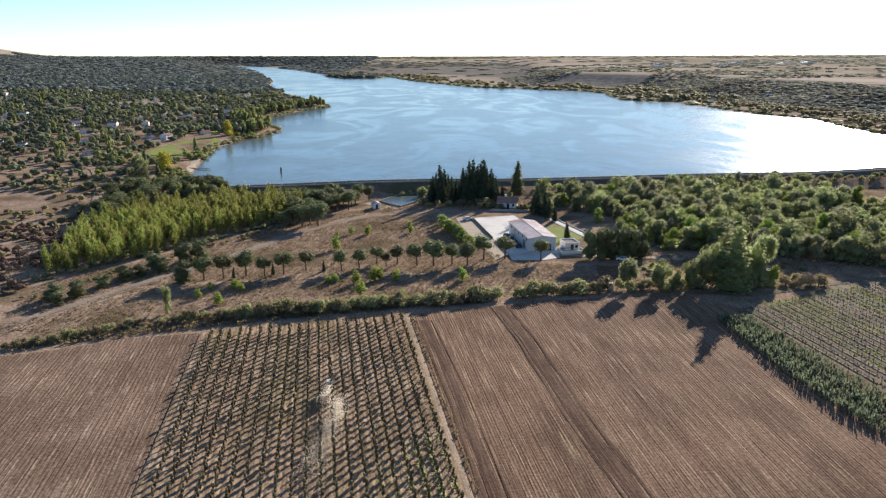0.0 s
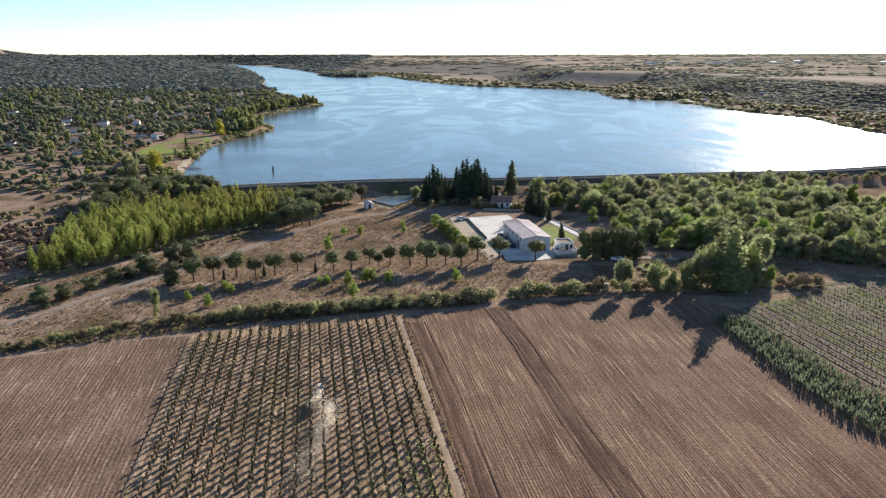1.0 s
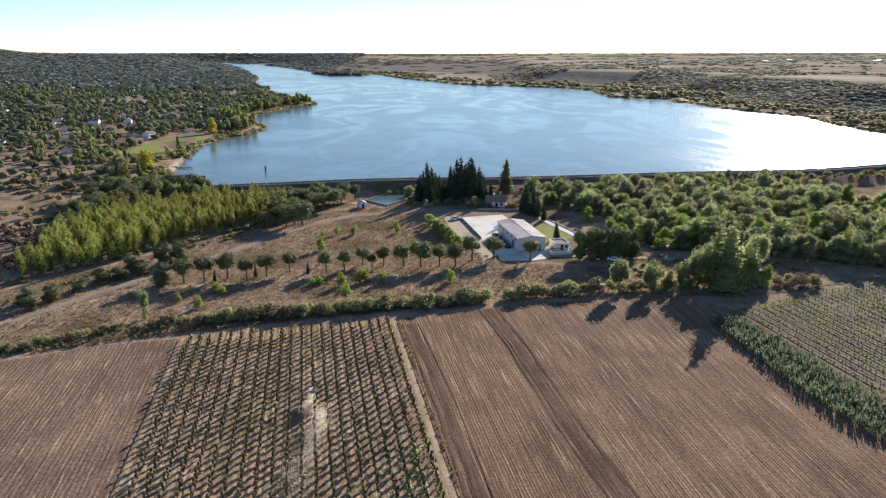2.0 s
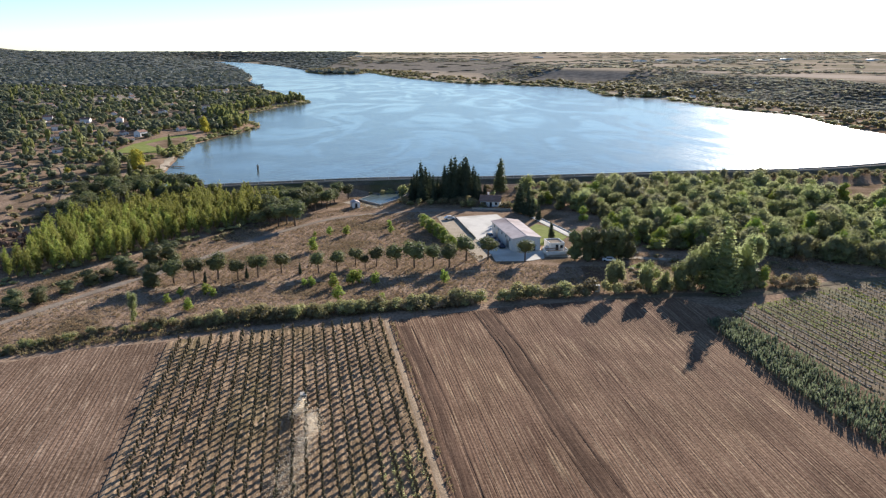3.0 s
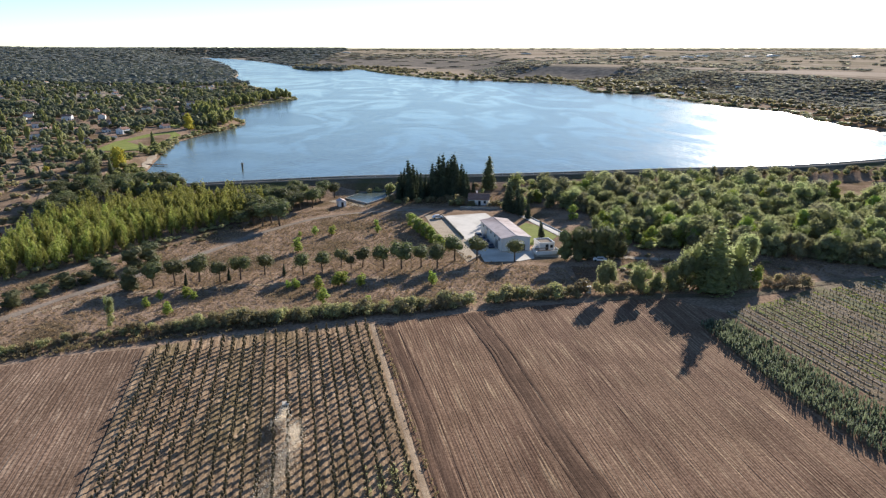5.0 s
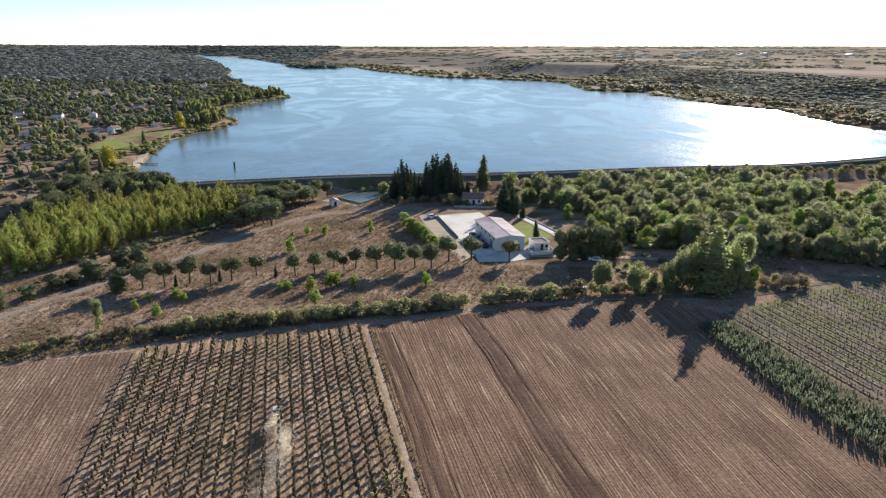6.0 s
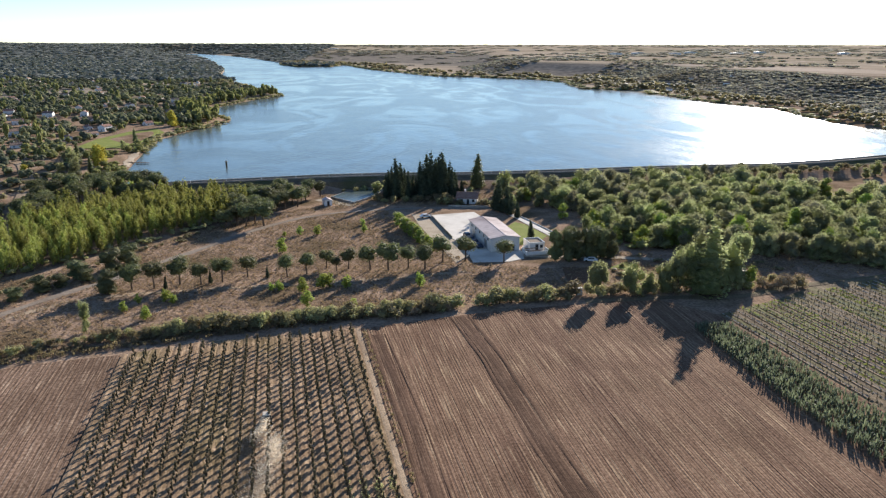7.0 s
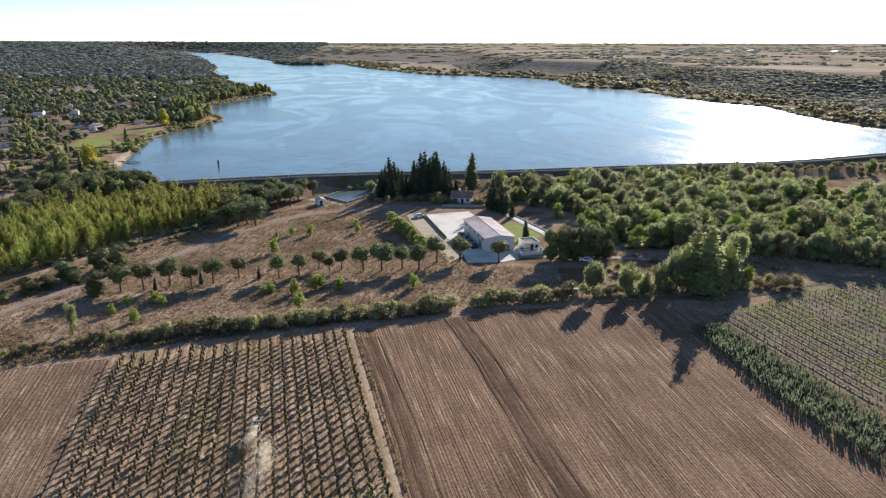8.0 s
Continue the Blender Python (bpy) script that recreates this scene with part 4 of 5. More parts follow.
grove("broadleaf_tree", [(x, y, rnd.uniform(6, 10), rnd.uniform(0.9, 1.2)) for x, y in scatter([(214, 352), (240, 352), (300, 368), (330, 390), (262, 366), (226, 356)], 7.0, rnd)], 20, "dark tree near the eastern end of the dam", "trees by the dam", "dam_trees")


# ---- buildings ----
def gable_house(name, m, w, d, eave, ridge, wall_mat, roof_mat, label, category, openings=(), overhang=0.4, ribs=0, chimney=False):
    """A house with gables at its front (-y) and back; openings: (side, along, sill, width, height, kind)."""
    root = tagged(empty(name, m), label, category)
    bm = bmesh.new()
    hw, hd = w / 2, d / 2
    ring = [(-hw, 0), (hw, 0), (hw, eave), (0, ridge), (-hw, eave)]
    front = [bm.verts.new((x, -hd, z)) for x, z in ring]
    back = [bm.verts.new((x, hd, z)) for x, z in ring]
    bm.faces.new(front)
    bm.faces.new(list(reversed(back)))
    for i in range(5):
        j = (i + 1) % 5
        bm.faces.new((front[j], front[i], back[i], back[j]))
    bmesh.ops.recalc_face_normals(bm, faces=bm.faces)
    part("wall", bm, wall_mat, root)
    slope = (ridge - eave) / hw
    for sgn in (-1, 1):
        bm = bmesh.new()
        x0, x1 = 0.0, sgn * (hw + overhang)
        z0, z1 = ridge + 0.03, eave - slope * overhang + 0.03
        yy = hd + overhang
        lo = [bm.verts.new(p) for p in ((x0, -yy, z0), (x1, -yy, z1), (x1, yy, z1), (x0, yy, z0))]
        hi = [bm.verts.new((v.co.x, v.co.y, v.co.z + 0.16)) for v in lo]
        bm.faces.new(lo)
        bm.faces.new(hi)
        for i in range(4):
            j = (i + 1) % 4
            bm.faces.new((lo[i], lo[j], hi[j], hi[i]))
        bmesh.ops.recalc_face_normals(bm, faces=bm.faces)
        roof = part("roof_slope", bm, roof_mat, root)
        for k in range(ribs):
            y = -yy + (k + 0.5) * 2 * yy / ribs
            bm = bmesh.new()
            a, b = Vector((x0 + sgn * 0.1, y, z0 + 0.17)), Vector((x1, y, z1 + 0.17))
            tube(bm, a, b, 0.03, 0.03, 4)
            part("rib", bm, roof_mat, roof)
    bm = boxed(-0.18, -hd - overhang, ridge + 0.14, 0.18, hd + overhang, ridge + 0.26, bevel=0.04)
    part("ridge_cap", bm, roof_mat, root)
    if chimney:
        part("chimney", box(boxed(hw * 0.3, hd * 0.2, eave, hw * 0.3 + 0.6, hd * 0.2 + 0.6, ridge + 0.8), hw * 0.3 - 0.1, hd * 0.2 - 0.1, ridge + 0.8, hw * 0.3 + 0.7, hd * 0.2 + 0.7, ridge + 0.95), wall_mat, root)
    for side, at, sill, ow, oh, kind in openings:
        if side in ("front", "back"):
            s = -1 if side == "front" else 1
            pane = boxed(at - ow / 2, s * hd - 0.03, sill, at + ow / 2, s * hd + 0.03, sill + oh)
            fr = bmesh.new()
            for x0, x1, z0, z1 in ((at - ow / 2 - 0.08, at - ow / 2, sill, sill + oh), (at + ow / 2, at + ow / 2 + 0.08, sill, sill + oh), (at - ow / 2 - 0.08, at + ow / 2 + 0.08, sill + oh, sill + oh + 0.1)):
                box(fr, x0, s * hd - 0.06, z0, x1, s * hd + 0.06, z1)
        else:
            s = -1 if side == "west" else 1
            pane = boxed(s * hw - 0.03, at - ow / 2, sill, s * hw + 0.03, at + ow / 2, sill + oh)
            fr = bmesh.new()
            for y0, y1, z0, z1 in ((at - ow / 2 - 0.08, at - ow / 2, sill, sill + oh), (at + ow / 2, at + ow / 2 + 0.08, sill, sill + oh), (at - ow / 2 - 0.08, at + ow / 2 + 0.08, sill + oh, sill + oh + 0.1)):
                box(fr, s * hw - 0.06, y0, z0, s * hw + 0.06, y1, z1)
        p = part(kind, pane, M_METAL if kind == "gate" else M_DARK, root)
        part("surround", fr, M_METAL, p)
    return root


gable_house("warehouse", pose(31.7, 246.2, 0.1, 0, 0, 10), 9.5, 25.6, 4.4, 5.15, M_WALL, M_ROOF, "long pale rendered warehouse with a low sheet-metal gable roof", "warehouse",
            [("west", -9.6, 2.9, 1.0, 0.8, "window"), ("west", -4.8, 2.9, 1.0, 0.8, "window"), ("west", 0.0, 2.9, 1.0, 0.8, "window"), ("west", 4.8, 2.9, 1.0, 0.8, "window"), ("west", 9.6, 2.9, 1.0, 0.8, "window"),
             ("west", -7.0, 0.0, 2.6, 2.6, "gate"), ("west", 6.5, 0.0, 2.6, 2.6, "gate"), ("east", 0, 2.8, 1.2, 0.9, "window"), ("east", 6, 2.8, 1.2, 0.9, "window"), ("front", 2.6, 0.0, 1.0, 2.1, "door")], ribs=12)
gable_house("cottage", pose(28.6, 306.5, 0, 0, 0, 80), 6.6, 8.4, 2.5, 4.3, M_WHITE, M_TILE, "small white cottage with a brown tiled roof by the cypresses", "house",
            [("west", -2.6, 0.9, 0.9, 1.1, "window"), ("west", -0.4, 0.0, 0.95, 2.0, "door"), ("west", 2.2, 0.9, 1.0, 1.1, "window"), ("back", 0, 0.9, 1.0, 1.1, "window")], chimney=True)
gable_house("pump_house", pose(-29.4, 304.6, 0, 0, 0, 20), 3.2, 3.8, 2.2, 2.8, M_WHITE, M_ROOF, "tiny white pump house at the pond's corner", "hut",
            [("front", 0, 0.0, 0.9, 1.9, "door")], overhang=0.2)


def annex():
    """The flat-roofed white outbuilding with a walled terrace."""
    root = tagged(empty("outbuilding", pose(43.6, 236.5, 0.1, 0, 0, 10)), "low white flat-roofed outbuilding with a walled terrace", "outbuilding")
    part("wall", boxed(-2.4, -3.0, 0, 2.6, 3.0, 2.3, bevel=0.03), M_WHITE, root)
    part("roof", boxed(-2.2, -2.8, 2.305, 2.4, 2.8, 2.40), M_GRAVEL, root)
    for x0, y0, x1, y1 in ((-2.5, -3.1, 2.7, -2.8), (-2.5, 2.8, 2.7, 3.1), (-2.5, -2.8, -2.2, 2.8), (2.4, -2.8, 2.7, 2.8)):
        part("parapet", boxed(x0, y0, 2.30, x1, y1, 2.75, bevel=0.03), M_WHITE, root)
    part("door", boxed(-0.5, -3.06, 0, 0.5, -2.99, 2.1), M_DARK, root)
    part("window", boxed(1.1, -3.06, 0.9, 2.0, -2.99, 1.9), M_DARK, root)
    part("stair", box(box(boxed(-4.0, -1.5, 0, -2.5, 0.2, 0.5), -3.7, -1.5, 0.5, -2.5, 0.2, 0.95), -3.2, -1.5, 0.95, -2.5, 0.2, 1.4), M_WHITE, root)
    t = part("terrace", boxed(-5.2, -8.0, 0, 2.8, -3.4, 0.35, bevel=0.04), M_CONCRETE, root)
    for x0, y0, x1, y1 in ((-5.2, -8.0, 2.8, -7.75), (-5.2, -7.75, -4.95, -3.4), (2.55, -7.75, 2.8, -3.4)):
        part("terrace_wall", boxed(x0, y0, 0.352, x1, y1, 1.25, bevel=0.03), M_WHITE, t)
    part("pergola_beam", box(boxed(-4.6, -7.4, 1.3, -0.4, -7.2, 1.5), -4.6, -4.6, 1.3, -0.4, -4.4, 1.5), M_WOODPOST, t)


annex()


def low_wall(pts, name, height, thick, mat, label):
    """A free-standing wall along pts: each length is a piece."""
    root = tagged(empty(name), label, "wall", kind="structure")
    for (ax, ay), (bx, by) in zip(pts, pts[1:]):
        ln, ang = math.hypot(bx - ax, by - ay), math.degrees(math.atan2(by - ay, bx - ax))
        ob = part("wall_length", boxed(0, -thick / 2, 0, ln, thick / 2, height, bevel=0.03), mat, root)
        ob.matrix_basis = pose(ax, ay, land_at((ax + bx) / 2, (ay + by) / 2), 0, 0, ang)


low_wall([(12.1, 284.3), (18.1, 250.2)], "yard_wall", 0.9, 0.3, M_STONE, "low dark stone wall between the yard and the courtyard")
low_wall([(22.1, 229.2), (17.6, 222.0)], "yard_kerb", 0.5, 0.3, M_STONE, "low stone kerb at the corner of the yard")
low_wall([(20, 298.0), (36, 296.0)], "garden_wall", 1.0, 0.35, M_STONE, "stone garden wall along the road below the cottage")
low_wall([(55.6, 251.5), (46.2, 281)], "garden_fence", 0.45, 0.2, M_WHITE, "low white wall along the garden path")


def car(x, y, turn, paint, label):
    root = tagged(empty("car", pose(x, y, land_at(x, y) + 0.1, 0, 0, turn)), label, "car")
    bm = bmesh.new()
    prof = [(-2.1, 0.35), (-2.1, 0.85), (-1.55, 0.95), (-1.0, 1.42), (0.75, 1.45), (1.35, 0.98), (2.05, 0.85), (2.1, 0.35)]
    a = [bm.verts.new((px, -0.84, pz)) for px, pz in prof]
    b = [bm.verts.new((px, 0.84, pz)) for px, pz in prof]
    bm.faces.new(a)
    bm.faces.new(list(reversed(b)))
    for i in range(len(prof)):
        j = (i + 1) % len(prof)
        bm.faces.new((a[j], a[i], b[i], b[j]))
    bmesh.ops.recalc_face_normals(bm, faces=bm.faces)
    bmesh.ops.bevel(bm, geom=list(bm.edges), offset=0.06, segments=1, affect="EDGES")
    body = part("body", bm, paint, root)
    part("side_window", boxed(-1.0, -0.86, 0.98, 0.8, -0.835, 1.34), M_DARK, body)
    part("side_window", boxed(-1.0, 0.835, 0.98, 0.8, 0.86, 1.34), M_DARK, body)
    ws = part("windscreen", boxed(-0.02, -0.7, -0.3, 0.02, 0.7, 0.3), M_DARK, body)
    ws.matrix_basis = pose(1.08, 0, 1.22, 0, -52, 0)
    for wx in (-1.3, 1.3):
        for wy in (-0.80, 0.80):
            bm = bmesh.new()
            tube(bm, (wx, wy - 0.1, 0.32), (wx, wy + 0.1, 0.32), 0.32, 0.32, 12)
            part("wheel", bm, M_TYRE, root)
    return root


car(58.5, 221.5, 165, M_CAR, "white car parked under the dark trees")
car(10.0, 280.6, 12, M_CAR, "white car parked at the edge of the sandy yard")
M_BLUECAR = material("dark_blue_paint", (0.02, 0.03, 0.06), (0.03, 0.045, 0.08), 1.0, rough=0.3, spec=0.5)
for k, (x, y) in enumerate([(23.4, 252.5), (24.3, 248.0), (25.1, 243.4), (25.9, 238.8)]):
    car(x, y, 100 + 4 * k, M_BLUECAR, "dark car parked in the warehouse's shade")
for x, y, h in [(47.7, 192.1, 1.9)]:
    root = tagged(empty("utility_box", pose(x, y, 0, 0, 0, 15)), "white utility cabinet at the hedge end", "cabinet")
    part("plinth", boxed(-0.75, -0.55, 0, 0.75, 0.55, 0.25, bevel=0.02), M_STONE, root)
    part("cabinet_body", boxed(-0.65, -0.45, 0.25, 0.65, 0.45, h, bevel=0.03), M_WHITE, root)
    part("cabinet_roof", boxed(-0.75, -0.55, h, 0.75, 0.55, h + 0.1, bevel=0.02), M_WHITE, root)
    part("cabinet_door", boxed(-0.5, -0.475, 0.35, 0.5, -0.452, h - 0.15), M_METAL, root)

# the pond below the dam
POND = [(-29.0, 318), (-24.0, 328), (-15.0, 334.5), (-6.5, 335), (-10.5, 320), (-18.6, 306.5)]
patch("pond_water", POND, M_WATER, 0.35, level=0.3, label="still green-blue pond below the dam", category="pond")
low_wall(POND + POND[:1], "pond_rim", 0.8, 0.4, M_STONE, "pale stone rim round the pond")
ribbon("pond_terrace", [(-34, 316), (-27, 308.5), (-18, 304)], 5.0, M_SAND, 0.09, "pale trodden bank beside the pond", "bank")

# in and at the lake
root = tagged(empty("intake_tower", pose(-87, 379, LAKE_LEVEL - 2.5)), "slim dark post standing in the lake", "post")
bm = bmesh.new()
tube(bm, (0, 0, 0), (0, 0, 4.8), 0.5, 0.45, 10)
part("shaft", bm, M_DARKSTONE, root)
part("platform", boxed(-0.7, -0.7, 4.8, 0.7, 0.7, 5.0, bevel=0.04), M_DARKSTONE, root)
bm = bmesh.new()
tube(bm, (0, 0, 5.0), (0, 0, 6.2), 0.14, 0.10, 8)
part("mast", bm, M_METAL, root)
root = tagged(empty("jetty", pose(-143, 392.2, LAKE_LEVEL, 0, 0, -15)), "narrow wooden jetty reaching into the lake", "jetty")
for k in range(14):
    part("plank", boxed(k * 1.1, -0.75, 0.45, k * 1.1 + 1.04, 0.75, 0.60), M_BARK, root)
for k in range(4):
    for s in (-0.65, 0.65):
        bm = bmesh.new()
        tube(bm, (0.6 + k * 4.0, s, -3.0), (0.6 + k * 4.0, s, 0.9), 0.12, 0.12, 6)
        part("pile", bm, M_WOODPOST, root)
for k in range(3):
    root = tagged(empty("rowing_boat", pose(-146 + 3.5 * k, 384 - 3 * k, LAKE_LEVEL - 0.12, 0, 0, -10 + 9 * k)), "small white boat moored by the jetty", "boat", "moored boats")
    bm = bmesh.new()
    sec = [(-2.0, 0.65), (-1.0, 0.8), (0.6, 0.75), (1.7, 0.35), (2.2, 0.03)]
    top = [[bm.verts.new((x, s * w, 0.55)) for x, w in sec] for s in (-1, 1)]
    bot = [[bm.verts.new((x, s * w * 0.6, 0.0)) for x, w in sec] for s in (-1, 1)]
    for i in range(4):
        for s in (0, 1):
            bm.faces.new((top[s][i], top[s][i + 1], bot[s][i + 1], bot[s][i]))
        bm.faces.new((bot[0][i], bot[0][i + 1], bot[1][i + 1], bot[1][i]))
    bm.faces.new((top[0][0], top[1][0], bot[1][0], bot[0][0]))
    bmesh.ops.recalc_face_normals(bm, faces=bm.faces)
    part("hull", bm, M_WHITE, root)
    part("thwart", box(boxed(-1.0, -0.7, 0.38, -0.7, 0.7, 0.43), 0.4, -0.65, 0.38, 0.7, 0.65, 0.43), M_WOODPOST, root)


# ---- village and distance ----
def village():
    rng = random.Random(11)
    made = {}
    spots = [(-399, 787), (-367, 734), (-408, 829), (-424, 877), (-444, 930), (-289, 548), (-305, 600), (-250, 494), (-452, 831), (-218, 436), (-253, 528), (-271, 590), (-244, 543), (-258, 623), (-207, 477), (-252, 672),
             (-250, 703), (-225, 660), (-230, 696), (-192, 636), (-235, 806), (-213, 743), (-206, 780), (-266, 767), (-368, 928), (-202, 522), (-746, 1415), (-786, 1470), (-546, 1123), (-518, 1090), (-388, 1307), (-341, 818), (-333, 732), (-358, 778)]
    while len(spots) < 135:
        y = rng.uniform(480, 1250)
        x = rng.uniform(-0.68 * y, -0.25 * y)
        if float(lake_distance(np.array([x]), np.array([y]))[0]) > 35 and all(math.hypot(x - a, y - b) > 20 for a, b in spots):
            spots.append((x, y))
    for i, (x, y) in enumerate(spots):
        k = i % 3
        turn = rng.uniform(0, 180)
        m = pose(x, y, land_at(x, y) - 0.2, 0, 0, turn) @ Matrix.Diagonal((0.6, 0.6, 0.6, 1))
        if k not in made:
            w, d, e, r = ((8, 10, 3.2, 5.2), (9, 13, 5.6, 7.6), (7, 16, 3.2, 4.8))[k]
            made[k] = gable_house("house", m, w, d, e, r, M_WHITE, M_TILE, "white village house with a red tiled roof among trees", "house",
                                  [("front", -w / 4, 1, 1.0, 1.2, "window"), ("front", w / 4, 0, 1.0, 2.1, "door"), ("west", -d / 4, 1, 1.1, 1.2, "window"), ("west", d / 4, 1, 1.1, 1.2, "window"),
                                   ("east", -d / 4, 1, 1.1, 1.2, "window"), ("east", d / 4, 1, 1.1, 1.2, "window"), ("back", 0, 1, 1.1, 1.2, "window")], chimney=True)
            tagged(made[k], group="village houses")
        else:
            copy_thing(made[k], m @ Matrix.Diagonal((1 / 0.6, 1 / 0.6, 1 / 0.6, 1)))
    global HOUSES
    HOUSES = np.array(spots)
    # houses over the eastern shore
    for x, y in [(330, 905), (345, 930), (362, 915), (380, 950), (395, 900), (350, 985), (420, 930), (372, 1010), (450, 980), (410, 1020), (360, 860), (372, 800), (400, 780)]:
        copy_thing(made[rng.randrange(3)], pose(x, y, land_at(x, y) - 0.2, 0, 0, rng.uniform(0, 180)))
    shed = None
    for x, y in [(620, 2100), (700, 2150), (800, 2120), (880, 2200), (1000, 2150), (1120, 2250), (1300, 2100), (-420, 3300), (-300, 3400), (200, 2900), (420, 2700)]:
        m = pose(x, y, land_at(x, y) - 0.3, 0, 0, rng.uniform(-15, 15)) 
        if shed is None:
            shed = gable_house("farm_shed", m, 36, 14, 5, 6.5, M_WHITE, M_ROOF, "long pale farm shed on the far plateau", "shed", [("front", 0, 0, 5, 5, "gate")])
            tagged(shed, group="far farm sheds")
        else:
            copy_thing(shed, m)


HOUSES = None
village()


def clump_template(seed, lobes, leaves, leaf):
    rng = np.random.default_rng(seed)
    lob = []
    for _ in range(lobes):
        a, r = rng.uniform(0, 6.283), rng.uniform(0, 0.28) if lobes > 1 else 0
        lob.append((r * math.cos(a), r * math.sin(a), rng.uniform(0.42, 0.62), rng.uniform(0.30, 0.40) if lobes > 1 else 0.45))
    v, f = crown_arrays(rng, lob, leaves, leaf, core=0.85)
    tri = []
    for q in f:
        tri += [q] if len(q) == 3 else [q[:3], [q[0], q[2], q[3]]]
    return v, np.array(tri)


def woods(name, spots, mat, label, lobes=3, leaves=26, leaf=0.16, category="woods"):
    """Many crowns in one mesh: spots are x, y, height, width."""
    spots = np.array(spots, float)
    z = land(spots[:, 0], spots[:, 1])
    temps = [clump_template(s, lobes, leaves, leaf) for s in range(5)]
    rng = np.random.default_rng(5)
    vs, fs, base = [], [], 0
    for k, (tv, tf) in enumerate(temps):
        sel = spots[k::5]
        if not len(sel):
            continue
        ang = rng.uniform(0, 6.283, len(sel))
        c, s = np.cos(ang)[:, None], np.sin(ang)[:, None]
        x = (tv[:, 0] * c - tv[:, 1] * s) * sel[:, 3:4] + sel[:, 0:1]
        y = (tv[:, 0] * s + tv[:, 1] * c) * sel[:, 3:4] + sel[:, 1:2]
        zz = tv[:, 2][None] * sel[:, 2:3] + z[k::5][:, None] - 0.05 * sel[:, 2:3]
        vs.append(np.stack([x, y, zz], -1).reshape(-1, 3))
        fs.append((tf[None] + (np.arange(len(sel)) * len(tv))[:, None, None]).reshape(-1, 3) + base)
        base += len(sel) * len(tv)
    v, f = np.concatenate(vs), np.concatenate(fs)
    me = bpy.data.meshes.new(name)
    me.vertices.add(len(v))
    me.vertices.foreach_set("co", v.astype(np.float32).ravel())
    me.loops.add(f.size)
    me.loops.foreach_set("vertex_index", f.astype(np.int32).ravel())
    me.polygons.add(len(f))
    me.polygons.foreach_set("loop_start", np.arange(0, f.size, 3, dtype=np.int32))
    me.update(calc_edges=True)
    me.materials.append(mat)
    return tagged(new(name, me), label, category, kind="stuff")


def grid_spots(x0, x1, y0, y1, step, rng, keep, hs, ws):
    """Jittered places in a box for which keep(x, y) holds."""
    gx, gy = np.meshgrid(np.arange(x0, x1, step), np.arange(y0, y1, step))
    x = gx.ravel() + rng.uniform(-0.5, 0.5, gx.size) * step
    y = gy.ravel() + rng.uniform(-0.5, 0.5, gx.size) * step
    ok = keep(x, y)
    x, y = x[ok], y[ok]
    return np.c_[x, y, rng.uniform(*hs, len(x)), rng.uniform(*ws, len(x))]


def waves(x, y, s):
    """Smooth patchiness from -1 to 1."""
    return np.sin(x * s + 1.7 * np.sin(y * s * 0.7)) * np.cos(y * s * 1.1 + 1.3 * np.sin(x * s * 0.6 + 2))


nr = np.random.default_rng(21)


def clear_of_houses(x, y):
    """Open ground round each house, wider on its southern side."""
    dx = x[:, None] - HOUSES[None, :, 0]
    dy = y[:, None] - HOUSES[None, :, 1]
    return ~((np.abs(dx) < 9) & (dy < 8) & (dy > -17)).any(1)


off_lawn = lambda x, y: ~((x > -190) & (x < -155) & (y > 415) & (y < 552) & (x > -196 + 0.06 * (y - 420)))
in_view = lambda x, y: (np.abs(x) < 0.74 * y + 30) & (y < 4800)
west = lambda x, y: (x < 0.02 * y - 60)
# open parkland and village gardens
woods("village_trees", np.concatenate([
    grid_spots(-560, -120, 335, 480, 8.4, nr, lambda x, y: in_view(x, y) & clear_of_houses(x, y) & off_lawn(x, y) & (lake_distance(x, y) > 14) & (waves(x, y, 0.035) > -0.3) & ((x < -160) | (y > 360)), (2.5, 5.5), (4, 7)),
    grid_spots(-760, -120, 480, 760, 8.0, nr, lambda x, y: in_view(x, y) & clear_of_houses(x, y) & off_lawn(x, y) & (lake_distance(x, y) > 12) & (waves(x, y, 0.03) > -0.65), (3.5, 8), (5.5, 9)),
    grid_spots(-1000, -150, 760, 1150, 11, nr, lambda x, y: in_view(x, y) & clear_of_houses(x, y) & (lake_distance(x, y) > 8) & (waves(x, y, 0.02) > -0.6), (4, 8), (7, 12)),
]), M_WOODS, "rounded dark trees among village houses and dry ground", 3, 16, 0.18)
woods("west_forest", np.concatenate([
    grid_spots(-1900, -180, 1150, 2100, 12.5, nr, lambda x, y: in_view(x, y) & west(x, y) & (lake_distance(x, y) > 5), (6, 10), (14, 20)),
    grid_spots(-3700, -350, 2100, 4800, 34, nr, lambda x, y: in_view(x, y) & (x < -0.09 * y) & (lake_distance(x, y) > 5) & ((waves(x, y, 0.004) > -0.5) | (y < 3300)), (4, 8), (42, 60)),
]), M_FOREST, "pine forest greyed by haze, spreading to the horizon", 1, 9, 0.24)
